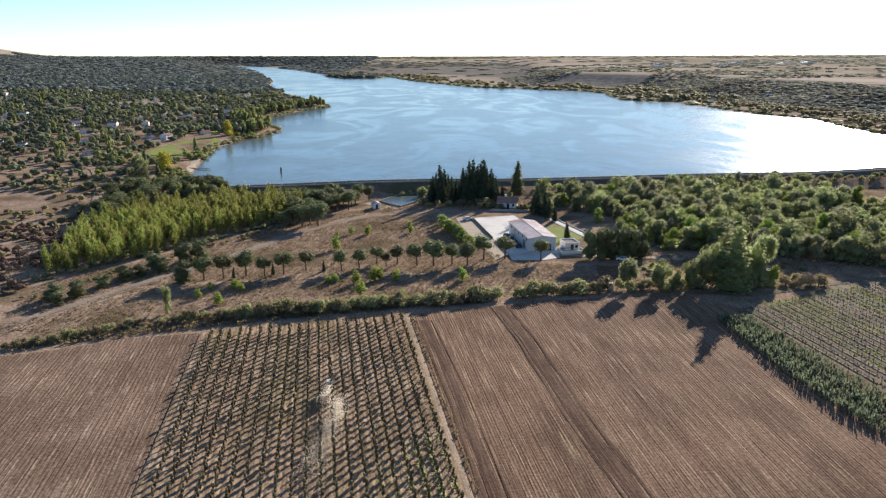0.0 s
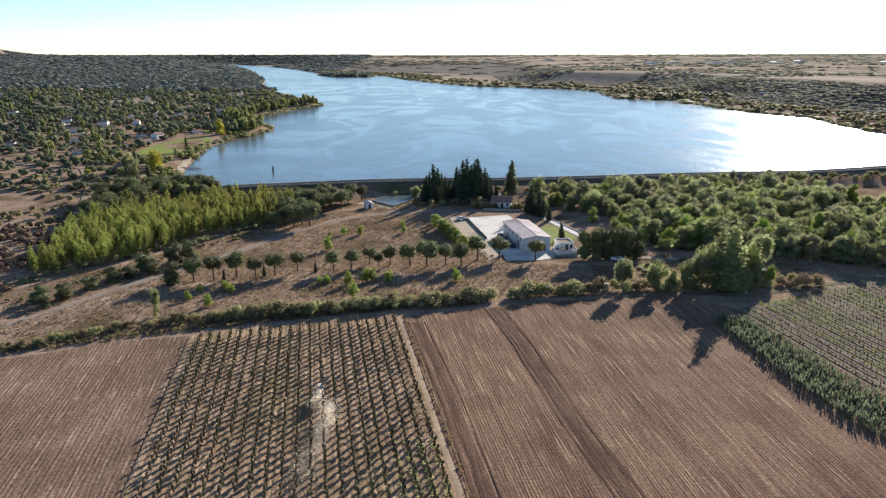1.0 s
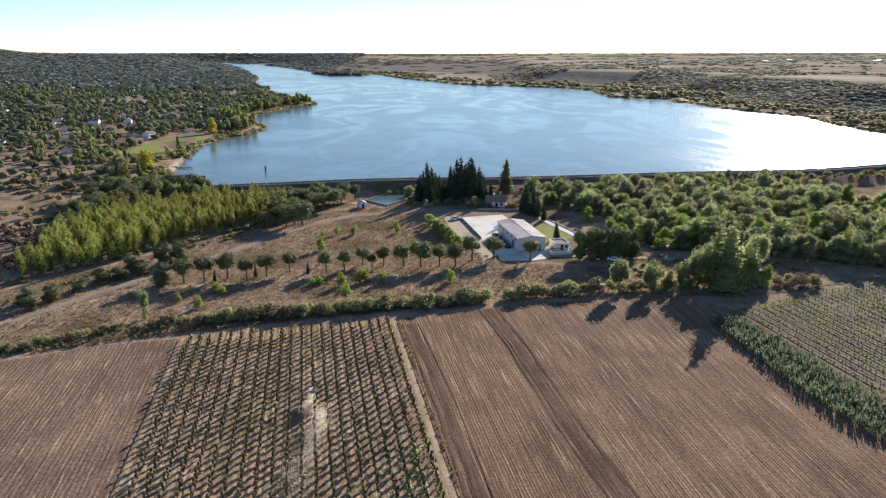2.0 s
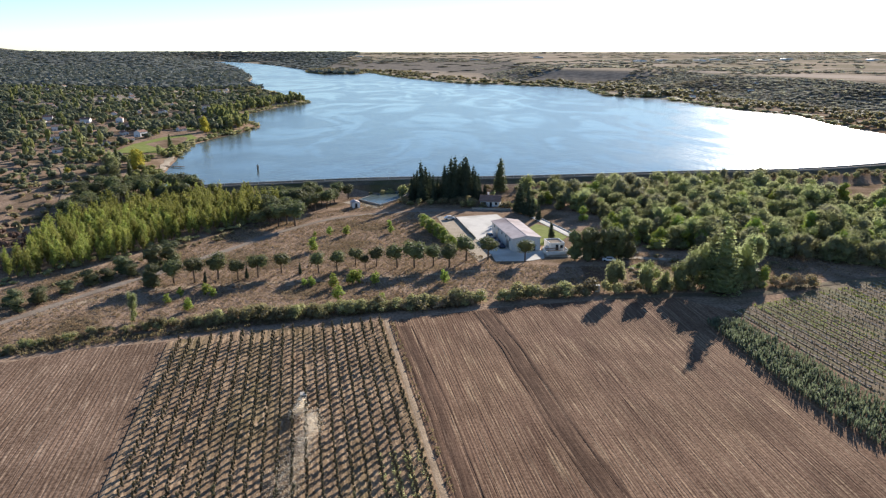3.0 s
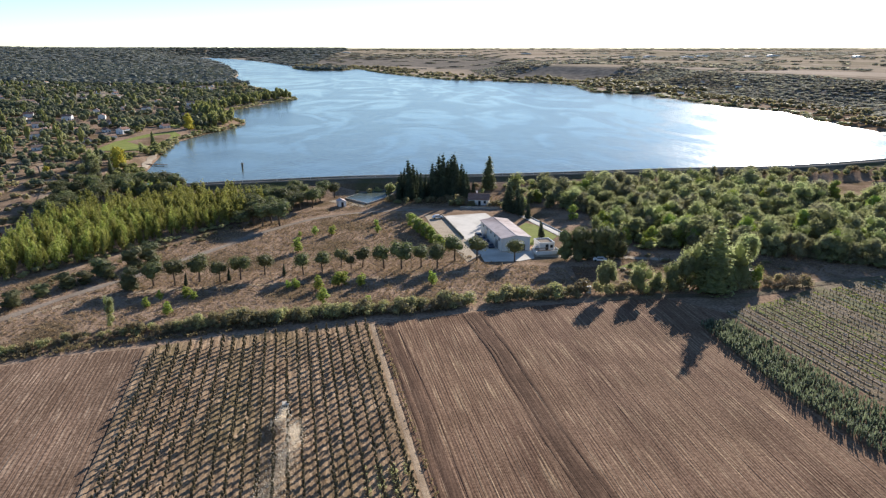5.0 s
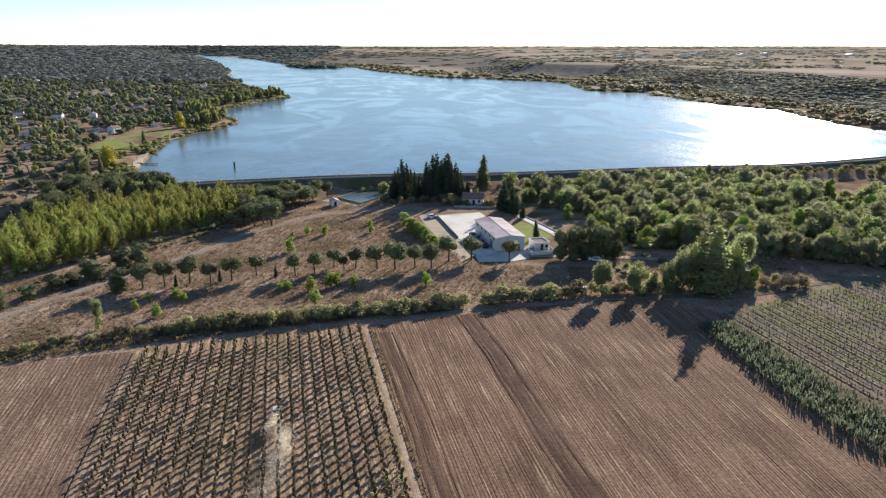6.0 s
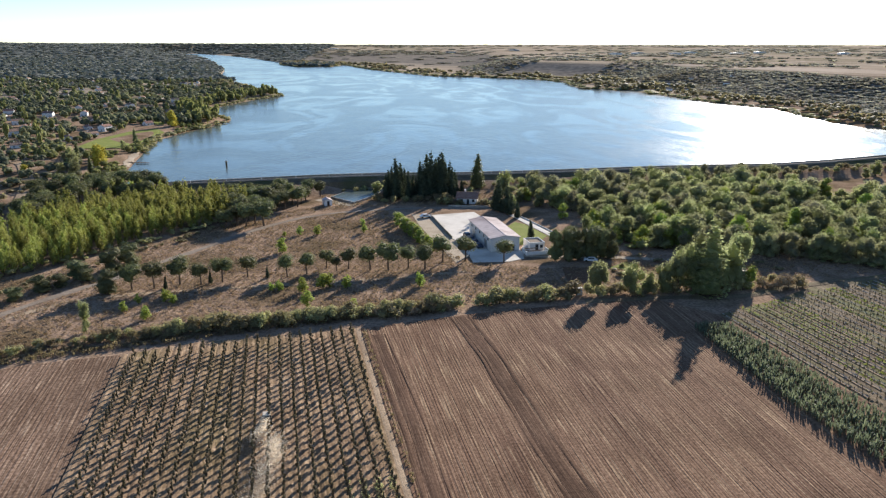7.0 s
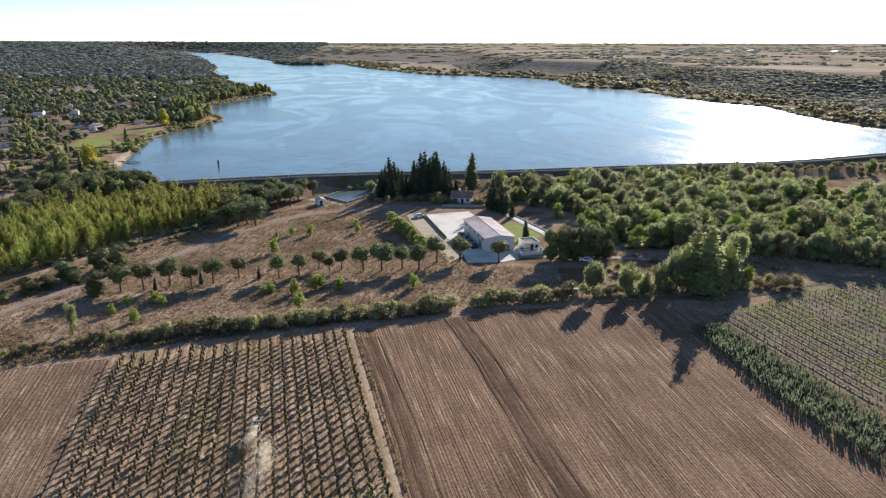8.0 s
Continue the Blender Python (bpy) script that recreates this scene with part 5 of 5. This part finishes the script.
woods("lakeside_trees", np.concatenate([
    grid_spots(-260, -110, 500, 900, 7.5, nr, lambda x, y: (np.abs(lake_distance(x, y) - 16) < 9) & (y > 555), (8, 14), (5, 7)),
    grid_spots(-204, -150, 395, 565, 6.5, nr, lambda x, y: off_lawn(x, y) & (lake_distance(x, y) > 5) & clear_of_houses(x, y) & (waves(x, y, 0.12) > -0.5), (1.8, 6.0), (4, 7)),
    grid_spots(-200, -120, 350, 560, 5.5, nr, lambda x, y: (np.abs(lake_distance(x, y) - 7) < 5) & off_lawn(x, y) & ~((y > 380) & (y < 425)), (1.8, 4.5), (3.5, 6)),
]), M_SHORE, "yellow-green trees along the lake's western shore", 3, 34, 0.13)
woods("village_poplars", grid_spots(-620, -150, 400, 1100, 34, nr, lambda x, y: in_view(x, y) & clear_of_houses(x, y) & off_lawn(x, y) & (lake_distance(x, y) > 20) & (waves(x, y, 0.05) > -0.3), (9, 14), (4, 6)), M_SHORE, "tall green poplars among village houses", 3, 40, 0.12)
woods("shore_reeds", np.concatenate([
    grid_spots(-230, -110, 425, 930, 5, nr, lambda x, y: np.abs(lake_distance(x, y) - 2.5) < 2.5, (1.4, 2.4), (5, 7)),
    grid_spots(-500, 420, 900, 2200, 12, nr, lambda x, y: (np.abs(lake_distance(x, y) - 5) < 6) & (x > -0.25 * y + 100), (2, 4), (12, 18)),
    grid_spots(240, 430, 500, 900, 8, nr, lambda x, y: np.abs(lake_distance(x, y) - 4) < 4, (1.5, 3.0), (7, 10)),
]), M_SHRUB, "dusty olive reeds along the shore", 1, 16, 0.2, "reeds")
woods("east_shore_trees", np.concatenate([
    grid_spots(-420, 430, 950, 2300, 15, nr, lambda x, y: (lake_distance(x, y) > 10) & (lake_distance(x, y) < 85) & (x > -0.24 * y) & (waves(x, y, 0.03) > -0.1), (5, 9), (13, 20)),
    grid_spots(300, 700, 500, 1000, 7.5, nr, lambda x, y: (lake_distance(x, y) > 9) & (lake_distance(x, y) < 60) & (waves(x, y, 0.05) > -0.15), (3, 7), (6, 10)),
]), M_SHRUB, "mixed shrubs and trees on the far shore", 2, 20, 0.17)
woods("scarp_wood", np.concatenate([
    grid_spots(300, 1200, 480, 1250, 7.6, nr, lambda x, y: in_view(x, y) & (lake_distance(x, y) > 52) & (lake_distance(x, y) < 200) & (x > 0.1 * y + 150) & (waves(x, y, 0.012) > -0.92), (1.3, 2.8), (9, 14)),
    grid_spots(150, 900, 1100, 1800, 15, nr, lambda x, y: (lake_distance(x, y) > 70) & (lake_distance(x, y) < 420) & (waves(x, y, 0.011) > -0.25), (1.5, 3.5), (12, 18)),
]), M_SCRUB, "haze-paled scrub wood on the slope above the lake", 2, 18, 0.18)
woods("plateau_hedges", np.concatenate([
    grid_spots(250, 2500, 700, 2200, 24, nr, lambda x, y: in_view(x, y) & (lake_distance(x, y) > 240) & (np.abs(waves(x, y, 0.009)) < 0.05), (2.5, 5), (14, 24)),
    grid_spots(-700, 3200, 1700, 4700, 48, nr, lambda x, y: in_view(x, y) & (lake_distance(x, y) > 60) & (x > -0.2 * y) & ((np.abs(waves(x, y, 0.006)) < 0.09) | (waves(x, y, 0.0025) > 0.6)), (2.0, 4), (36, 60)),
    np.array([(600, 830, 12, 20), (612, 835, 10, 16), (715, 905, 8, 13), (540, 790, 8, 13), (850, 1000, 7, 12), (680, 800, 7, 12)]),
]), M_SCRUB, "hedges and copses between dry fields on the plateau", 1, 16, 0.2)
wood_box = lambda x, y: (y < 336) & (x > 72) & (x < 240) & (y > 232 - np.clip(x - 105, 0, 60) * 0.62) & (y < 325 + 0.08 * (x - 58)) & ~((x > 170) & (y > 302))
woods("undergrowth", grid_spots(50, 245, 195, 340, 3.8, nr, lambda x, y: wood_box(x, y) & (waves(x, y, 0.15) > -0.75), (1.8, 4.5), (3.5, 6)), M_LEAF, "thick green undergrowth below the wood", 2, 22, 0.165, "undergrowth")
woods("plantation_undergrowth", grid_spots(-150, -60, 195, 312, 3.4, nr, lambda x, y: (np.abs(y - 238 - (x + 95) * 1.35) < 5) & (x < -62), (0.8, 2.4), (2.5, 4)), M_SHRUB, "brushy undergrowth at the plantation's edge", 2, 24, 0.16, "undergrowth")
woods("roadside_scrub", np.concatenate([
    grid_spots(-230, -128, 200, 345, 7, nr, lambda x, y: (waves(x, y, 0.06) > -0.2) & (x < -150 + (y - 200) * 0.1), (1.2, 4.0), (3, 6)),
    grid_spots(-125, -60, 185, 275, 3.6, nr, lambda x, y: (np.abs(y - 208 - (x + 95) * 1.75 - 9) < 7) & (waves(x, y, 0.2) > -0.1), (0.5, 1.5), (1.5, 3.0)),
    grid_spots(60, 240, 205, 240, 6, nr, lambda x, y: (y > 203 + (x - 60) * 0.1) & (waves(x, y, 0.12) > 0.1), (0.8, 2.2), (3, 5)),
]), M_SHRUB, "low dusty scrub along the road and parkland", 2, 22, 0.17, "scrub")
for i, (x, y, h, kind) in enumerate([(-146.5, 374, 12.5, "autumn_tree"), (-150, 379, 11, "autumn_tree"), (-161, 373, 11, "broadleaf_tree"), (-156, 366, 10, "broadleaf_tree"), (-160, 380, 12, "lombardy_poplar"), (-149, 350, 10, "broadleaf_tree"), (-144, 356, 9, "lombardy_poplar"), (-153, 346, 8, "broadleaf_tree"), (-138, 336, 6, "broadleaf_tree"), (-131, 342, 5, "broadleaf_tree"), (-157, 452, 11, "lombardy_poplar"), (-155.3, 428.5, 7, "broadleaf_tree"), (-163, 541, 14, "autumn_tree"), (-148, 425, 4, "broadleaf_tree"), (-172, 352, 6, "autumn_tree"), (-190, 345, 6, "broadleaf_tree")]):
    plant(kind, x, y, h, "yellowing tree at the lake shore" if kind == "autumn_tree" else "green tree near the lakeside lawn", i % 3, 1.0 if kind != "lombardy_poplar" else 1.6)


def bare_tree(x, y, height, seed):
    """A leafless tree: a leaning trunk, limbs and twigs."""
    rng = random.Random(seed)
    root = tagged(empty("bare_tree", pose(x, y, land_at(x, y) - 0.1, 0, 0, rng.uniform(0, 360))), "leafless pale grey tree in brown brushwood", "tree", "bare trees by the plantation")
    top = Vector((rng.uniform(-0.6, 0.6), rng.uniform(-0.6, 0.6), height * 0.62))
    bm = bmesh.new()
    tube(bm, (0, 0, 0), top * 0.5 + Vector((0.15, 0, 0)), 0.17, 0.12)
    tube(bm, top * 0.5 + Vector((0.15, 0, 0)), top, 0.12, 0.07)
    part("trunk", bm, M_WOODPOST, root)
    for k in range(7):
        a, s = rng.uniform(0, 6.283), rng.uniform(0.4, 1.0)
        tip = top * s + Vector((math.cos(a) * height * 0.2, math.sin(a) * height * 0.2, height * rng.uniform(0.22, 0.38)))
        bm = bmesh.new()
        tube(bm, top * s, tip, 0.065, 0.025, 5)
        for _ in range(7):
            f = (top * s).lerp(tip, rng.uniform(0.3, 0.95))
            tube(bm, f, f + Vector((rng.uniform(-1, 1), rng.uniform(-1, 1), rng.uniform(0.3, 1.4))) * height * 0.09, 0.025, 0.008, 4)
        part("limb", bm, M_WOODPOST, root)


for k, (x, y, h) in enumerate([(-132.5, 217.8, 9.5), (-125.4, 204.5, 7.5), (-128.1, 200.2, 6.5), (-136.5, 219.8, 8), (-124.5, 193.8, 6), (-130, 211, 7), (-163, 372, 9), (-160, 362, 8)]):
    bare_tree(x, y, h, k)
woods("brushwood", grid_spots(-165, -120, 190, 270, 3.6, nr, lambda x, y: (x < -121 - np.clip((y - 205) * 0.38, 0, 12)) & (waves(x, y, 0.11) > -0.35), (1.0, 3.6), (2.5, 4.5)), M_BRUSH, "brown leafless brushwood beside the poplar plantation", 2, 36, 0.11, "brushwood")
tagged(plant("shrub", 66.5, 216.0, 1.6, "clipped green bush on the small lawn", 1, 1.4), "clipped green bush on the small lawn", "shrub")


# ---- crops ----
ROW = Vector((-0.171, 0.985, 0))         # along the vine rows
ACROSS = Vector((0.985, 0.171, 0))


def vine_mesh(seed):
    rng = np.random.default_rng(seed)
    lobes = [(rng.normal(0, 0.12), rng.normal(0, 0.12), z, rng.uniform(0.18, 0.30)) for z in (0.4, 0.58, 0.78, 1.0, 1.2, 1.38)]
    return crown_arrays(rng, lobes, 84, 0.12, core=0.8)


def vineyard():
    rng = random.Random(8)
    spots = []
    north_w, north_e = Vector((-55.6, 159.6, 0)), Vector((-11.0, 170.8, 0))
    rows = 21
    for r in range(rows):
        k = r / (rows - 1)
        start = north_w.lerp(north_e, k)
        for j in range(44):
            p = start - ROW * (1.5 + j * 2.25 + rng.uniform(-0.09, 0.09)) + ACROSS * rng.uniform(-0.06, 0.06)
            if rng.random() < 0.035:
                continue
            spots.append((p.x, p.y, rng.uniform(0.95, 1.35)))
    spots.sort(key=lambda p: p[1])
    templates = []
    for i, (x, y, s) in enumerate(spots[:300]):
        m = pose(x, y, 0.1, rng.uniform(-6, 6), rng.uniform(-6, 6), rng.uniform(0, 360)) @ Matrix.Diagonal((s * 0.74, s * 0.74, s * 1.22, 1))
        if len(templates) < 5:
            ob = tagged(empty("grape_vine", m), "free-standing bush vine with sparse leaves on dry soil", "vine", "vines in the bush vineyard")
            bm = bmesh.new()
            tube(bm, (0, 0, -0.1), (0.04, 0.02, 0.45), 0.07, 0.055)
            for a in range(3):
                an = a * 2.1 + len(templates)
                tube(bm, (0.04, 0.02, 0.42), (0.22 * math.cos(an), 0.22 * math.sin(an), 0.85), 0.04, 0.015, 4)
            part("trunk", bm, M_BARK, ob)
            v, f = vine_mesh(len(templates))
            mesh_object("foliage", v, f, M_VINE, ob)
            templates.append(ob)
        else:
            src = templates[i % 5]
            copy_thing(src, m @ Matrix.Diagonal(tuple(1 / c for c in src.scale) + (1,)))
    vs, fs, base = [], [], 0
    for i, (x, y, s) in enumerate(spots[300:]):
        v, f = vine_mesh(i % 5)
        vs.append(v * (s * 0.74, s * 0.74, s * 1.22) + (x, y, 0.1))
        fs += [[q + base for q in face] for face in f]
        base += len(v)
    ob = mesh_object("bush_vines", np.concatenate(vs), fs, M_VINE)
    tagged(ob, "further rows of bush vines on dry soil", "vines", kind="stuff")


vineyard()


def tufts(name, spots, mat, label, blades, height, spread, width, category):
    """Many small blade bunches in one mesh; spots are x, y, z, size."""
    rng = np.random.default_rng(len(name))
    spots = np.asarray(spots, float)
    n = len(spots) * blades
    c = np.repeat(spots, blades, 0)
    a = rng.uniform(0, 6.283, n)
    out = np.c_[np.cos(a), np.sin(a)]
    size = c[:, 3] * rng.uniform(0.6, 1.3, n)
    base = c[:, :2] + out * (rng.uniform(0, 0.25, n) * spread * size)[:, None]
    tip = c[:, :2] + out * (rng.uniform(0.3, 1.0, n) * spread * size)[:, None]
    side = np.c_[-out[:, 1], out[:, 0]] * (width * size)[:, None]
    mid = base * 0.45 + tip * 0.55
    z = c[:, 2]
    v = np.stack([np.c_[base, z - 0.03], np.c_[mid + side, z + height * size * 0.75], np.c_[tip, z + height * size * rng.uniform(0.6, 1.0, n)], np.c_[mid - side, z + height * size * 0.75]], 1)
    faces = np.arange(n * 4).reshape(-1, 4)
    ob = mesh_object(name, v.reshape(-1, 3), faces.tolist(), mat)
    return tagged(ob, label, category, kind="stuff")


def corn():
    rng = np.random.default_rng(12)
    out = []
    for k in range(13):
        for y in np.arange(50, 168, 0.8):
            u = (k + 0.5) / 13
            w = np.interp(y, [50, 111, 121, 133, 162, 180], [94, 76.6, 74.0, 71.6, 69.2, 67.8])
            e = np.interp(y, [50, 111, 129, 143, 167, 180], [106, 88.6, 85.2, 82.2, 77.2, 74.5])
            out.append((w + (e - w) * u + rng.normal(0, 0.14), y + rng.normal(0, 0.2), 0.05, rng.uniform(0.65, 1.2)))
    tufts("corn_plants", out, M_CORN, "strip of tall grey-green corn", 9, 1.9, 0.75, 0.10, "corn")


corn()


def trellis():
    """The trellised vineyard: posts, a shining wire and thin vines, row by row."""
    rng = random.Random(4)
    d = Vector((-0.196, 0.981, 0))
    posts = bpy.data.meshes.new("post")
    bm = boxed(-0.06, -0.06, -0.2, 0.06, 0.06, 1.4, bevel=0.015)
    bm.to_mesh(posts)
    bm.free()
    posts.materials.append(M_WOODPOST)
    for r in range(27):
        foot = Vector((78.7 + 2.3 * r, 175 + 2.3 * r * 0.42, 0))
        length = min(95.0, 50 + r * 4)
        root = tagged(empty("trellis_row", Matrix.Translation(foot)), "row of wire-trained vines on wooden posts", "trellis", "trellis rows")
        n = int(length / 3.4)
        for j in range(n):
            ob = new("post", posts)
            p = -d * (j * 3.4)
            ob.matrix_basis = pose(p.x, p.y, 0, rng.uniform(-3, 3), rng.uniform(-3, 3), rng.uniform(0, 90)) @ Matrix.Diagonal((1, 1, rng.uniform(0.85, 1.1), 1))
            ob.parent = root
        bm = bmesh.new()
        tube(bm, (0, 0, 0.9), -d * (n * 3.4 - 3.4) + Vector((0, 0, 0.9)), 0.035, 0.035, 4)
        part("wire", bm, M_WIRE, root, "shining galvanised wire")
        bm = bmesh.new()
        tube(bm, (0, 0, 0.45), -d * (n * 3.4 - 3.4) + Vector((0, 0, 0.45)), 0.02, 0.02, 4)
        part("drip_hose", bm, M_TYRE, root)
        if r < 9:
            bm = bmesh.new()
            tube(bm, (0.75, 0, 0.02), -d * (n * 3.4 - 3.4 - (r % 3) * 6) + Vector((0.75, 0, 0.02)), 0.24, 0.3, 6)
            part("straw_swath", bm, M_TRACK, root, "pale cut straw beside the row")
        nr2 = np.random.default_rng(r)
        lobes = []
        for j in range(int(length / 1.0)):
            if nr2.random() < 0.25:
                continue
            p = -d * (j * 1.0 + nr2.uniform(-0.3, 0.3))
            lobes.append((p.x, p.y, nr2.uniform(0.5, 1.05), nr2.uniform(0.13, 0.27)))
        v, f = crown_arrays(nr2, lobes, len(lobes) * 10, 0.14, core=0.6)
        mesh_object("vine_foliage", v, f, M_VINE, root)


trellis()

# dry grass over the meadow, weeds along the tracks
MEADOW = [(-118, 160), (-95, 158), (-60, 172), (-20, 181), (14, 187), (48, 193), (46, 215), (22, 222), (12, 240), (2, 270), (-2, 294), (-21.8, 289.8), (-38.3, 279.5), (-51.6, 261), (-62, 240), (-72.8, 223), (-78.6, 210), (-84.5, 203), (-93.3, 188.5), (-100, 174)]
NORTH_BANK = [(-60, 262), (-40, 286), (-20, 299), (10, 302), (45, 301), (45, 328), (-35, 326), (-30, 305), (-45, 292)]
EAST_BANK = [(48, 193), (150, 208), (190, 226), (146, 220), (112, 228), (88, 226), (70, 232), (48, 215)]
VERGE = [(-104, 175.6), (-97, 189.8), (-88.4, 204.6), (-82.8, 210), (-77.2, 223.2), (-66.2, 241), (-55.8, 263), (-46, 276), (-60, 279), (-72, 262), (-100, 220), (-118, 198), (-112, 170)]
rg = random.Random(17)
meadow_spots = []
for poly, count in ((MEADOW, 15000), (NORTH_BANK, 3500), (EAST_BANK, 3200), (VERGE, 2800)):
    xs, ys = [p[0] for p in poly], [p[1] for p in poly]
    k = 0
    while k < count:
        x, y = rg.uniform(min(xs), max(xs)), rg.uniform(min(ys), max(ys))
        if inside(poly, x, y):
            meadow_spots.append((x, y, -0.05, rg.uniform(0.5, 1.4)))
            k += 1
tufts("dry_grass", meadow_spots, M_DRY, "dry straw-coloured grass tufts on the meadow", 3, 0.32, 0.7, 0.13, "grass")
verge = []
for k in range(1500):
    s = rg.random()
    verge.append((-98 + 112 * s + rg.uniform(-2, 2), 150 + 35 * s ** 0.8 + rg.uniform(-1.5, 2.5), 0.0, rg.uniform(0.6, 1.4)))
for k in range(900):
    s = rg.random()
    verge.append((25.4 - 34.7 * s + rg.choice((-1.45, 1.45)) + rg.uniform(-0.4, 0.4), -30 + 201 * s, 0.1, rg.uniform(0.4, 0.9)))
weeds = []
for k in range(900):
    y = rg.uniform(78, 112)
    weeds.append((24.6 - 0.172 * (y + 30) - 2.2 * rg.choice((0.5, 1.5, 1.5, 2.5, 2.5, 3.5)) + rg.uniform(-0.5, 0.5), y, 0.1, rg.uniform(0.4, 1.0)))
tufts("vineyard_weeds", weeds, M_WILLOW, "green weeds between the vine rows", 5, 0.4, 0.6, 0.10, "weeds")
strip = []
for k in range(9000):
    b = rg.choice((2.5, 4.5, 5.5, 6.5, 7.5, 8.5, 12.5, 15.5, 16.5, 22.5))
    y = rg.uniform(70, 178)
    strip.append((81.0 + 2.3 * b + 0.20 * (176 - y) + rg.uniform(-0.8, 0.8), y + 2.3 * b * 0.42 * (y > 150), 0.05, rg.uniform(0.4, 0.9)))
tufts("green_strips", strip, M_LIME, "bright green grass strips between trellis rows", 4, 0.3, 0.5, 0.10, "grass")
tufts("verge_weeds", verge, M_SHRUB, "weeds along hedge foot and track edges", 6, 0.55, 0.6, 0.10, "weeds")


# ---- the tractor at work ----
def tractor():
    p = Vector((-22.7, 129.5, 0.12))
    root = tagged(empty("tractor", Matrix.Translation(p) @ pose(0, 0, 0, 0, 0, 9.8)), "small pale dusty tractor working between vine rows", "tractor")
    part("hood", boxed(-0.38, 0.3, 0.75, 0.38, 1.9, 1.35, bevel=0.08), M_TRACTOR, root)
    part("chassis", boxed(-0.28, -1.0, 0.5, 0.28, 1.8, 0.75, bevel=0.04), M_DARK, root)
    cab = part("cab", boxed(-0.55, -0.95, 0.75, 0.55, 0.25, 2.1, bevel=0.07), M_TRACTOR, root)
    for win in ((-0.42, -0.965, 1.2, 0.42, -0.948, 1.95), (-0.42, 0.248, 1.2, 0.42, 0.265, 1.95), (-0.565, -0.8, 1.2, -0.548, 0.1, 1.95), (0.548, -0.8, 1.2, 0.565, 0.1, 1.95)):
        part("window", boxed(*win), M_DARK, cab)
    part("cab_roof", boxed(-0.65, -1.05, 2.1, 0.65, 0.35, 2.25, bevel=0.06), M_TRACTOR, cab)
    for x, y, r, w in ((-0.72, -0.5, 0.62, 0.16), (0.72, -0.5, 0.62, 0.16), (-0.6, 1.45, 0.38, 0.11), (0.6, 1.45, 0.38, 0.11)):
        bm = bmesh.new()
        tube(bm, (x - w, y, r), (x + w, y, r), r, r, 14)
        wheel = part("wheel", bm, M_TYRE, root)
        bm = bmesh.new()
        tube(bm, (x - w - 0.02, y, r), (x + w + 0.02, y, r), r * 0.5, r * 0.5, 10)
        part("rim", bm, M_TRACTOR, wheel)
    part("cultivator", box(boxed(-0.9, -1.75, 0.35, 0.9, -1.6, 0.5, bevel=0.02), -0.08, -1.6, 0.4, 0.08, -1.0, 0.5), M_METAL, root)
    for k in range(5):
        part("tine", boxed(-0.85 + k * 0.42, -1.72, 0.0, -0.79 + k * 0.42, -1.64, 0.36), M_METAL, root)


tractor()


def dust():
    """Dust hanging behind the tractor: many fine pale grains."""
    m = bpy.data.materials.new("airborne_dust")
    m.use_nodes = True
    n, link = m.node_tree.nodes, m.node_tree.links.new
    p, tr, mx = n["Principled BSDF"], n.new("ShaderNodeBsdfTranslucent"), n.new("ShaderNodeMixShader")
    p.inputs["Base Color"].default_value = (0.80, 0.70, 0.55, 1)
    p.inputs["Roughness"].default_value = 1.0
    tr.inputs["Color"].default_value = (0.92, 0.82, 0.66, 1)
    mx.inputs[0].default_value = 0.55
    link(p.outputs[0], mx.inputs[1])
    link(tr.outputs[0], mx.inputs[2])
    link(mx.outputs[0], n["Material Output"].inputs["Surface"])
    rng = np.random.default_rng(2)
    count = 42000
    puffs = np.array([(-22.8, 127.6, 1.5, 0.55), (-22.4, 124.9, 1.3, 0.8), (-23.4, 123.6, 1.0, 0.8), (-19.8, 119.6, 1.6, 1.4), (-19.1, 117.0, 1.3, 1.3), (-20.2, 113.6, 1.2, 1.4), (-19.6, 109.5, 1.1, 1.5), (-20.4, 106.0, 1.0, 1.6), (-21.6, 103.0, 1.0, 1.8), (-19.4, 100.5, 1.0, 1.6), (-22.2, 99.6, 0.9, 1.8)])
    pick = rng.choice(len(puffs), count, p=np.array((18, 17, 12, 17, 9, 7, 6, 5, 4, 3, 2)) / 100)
    c = puffs[pick, :3] + rng.normal(size=(count, 3)) * puffs[pick, 3:] * (0.6, 1.2, 0.5)
    c[:, 2] = np.abs(c[:, 2]) + 0.1
    v = (c[:, None] + rng.normal(0, 0.033, (count, 3, 3))).reshape(-1, 3)
    tagged(mesh_object("dust_cloud", v, np.arange(count * 3).reshape(-1, 3).tolist(), m), "thin pale dust drifting behind the tractor", "dust", kind="stuff")


dust()
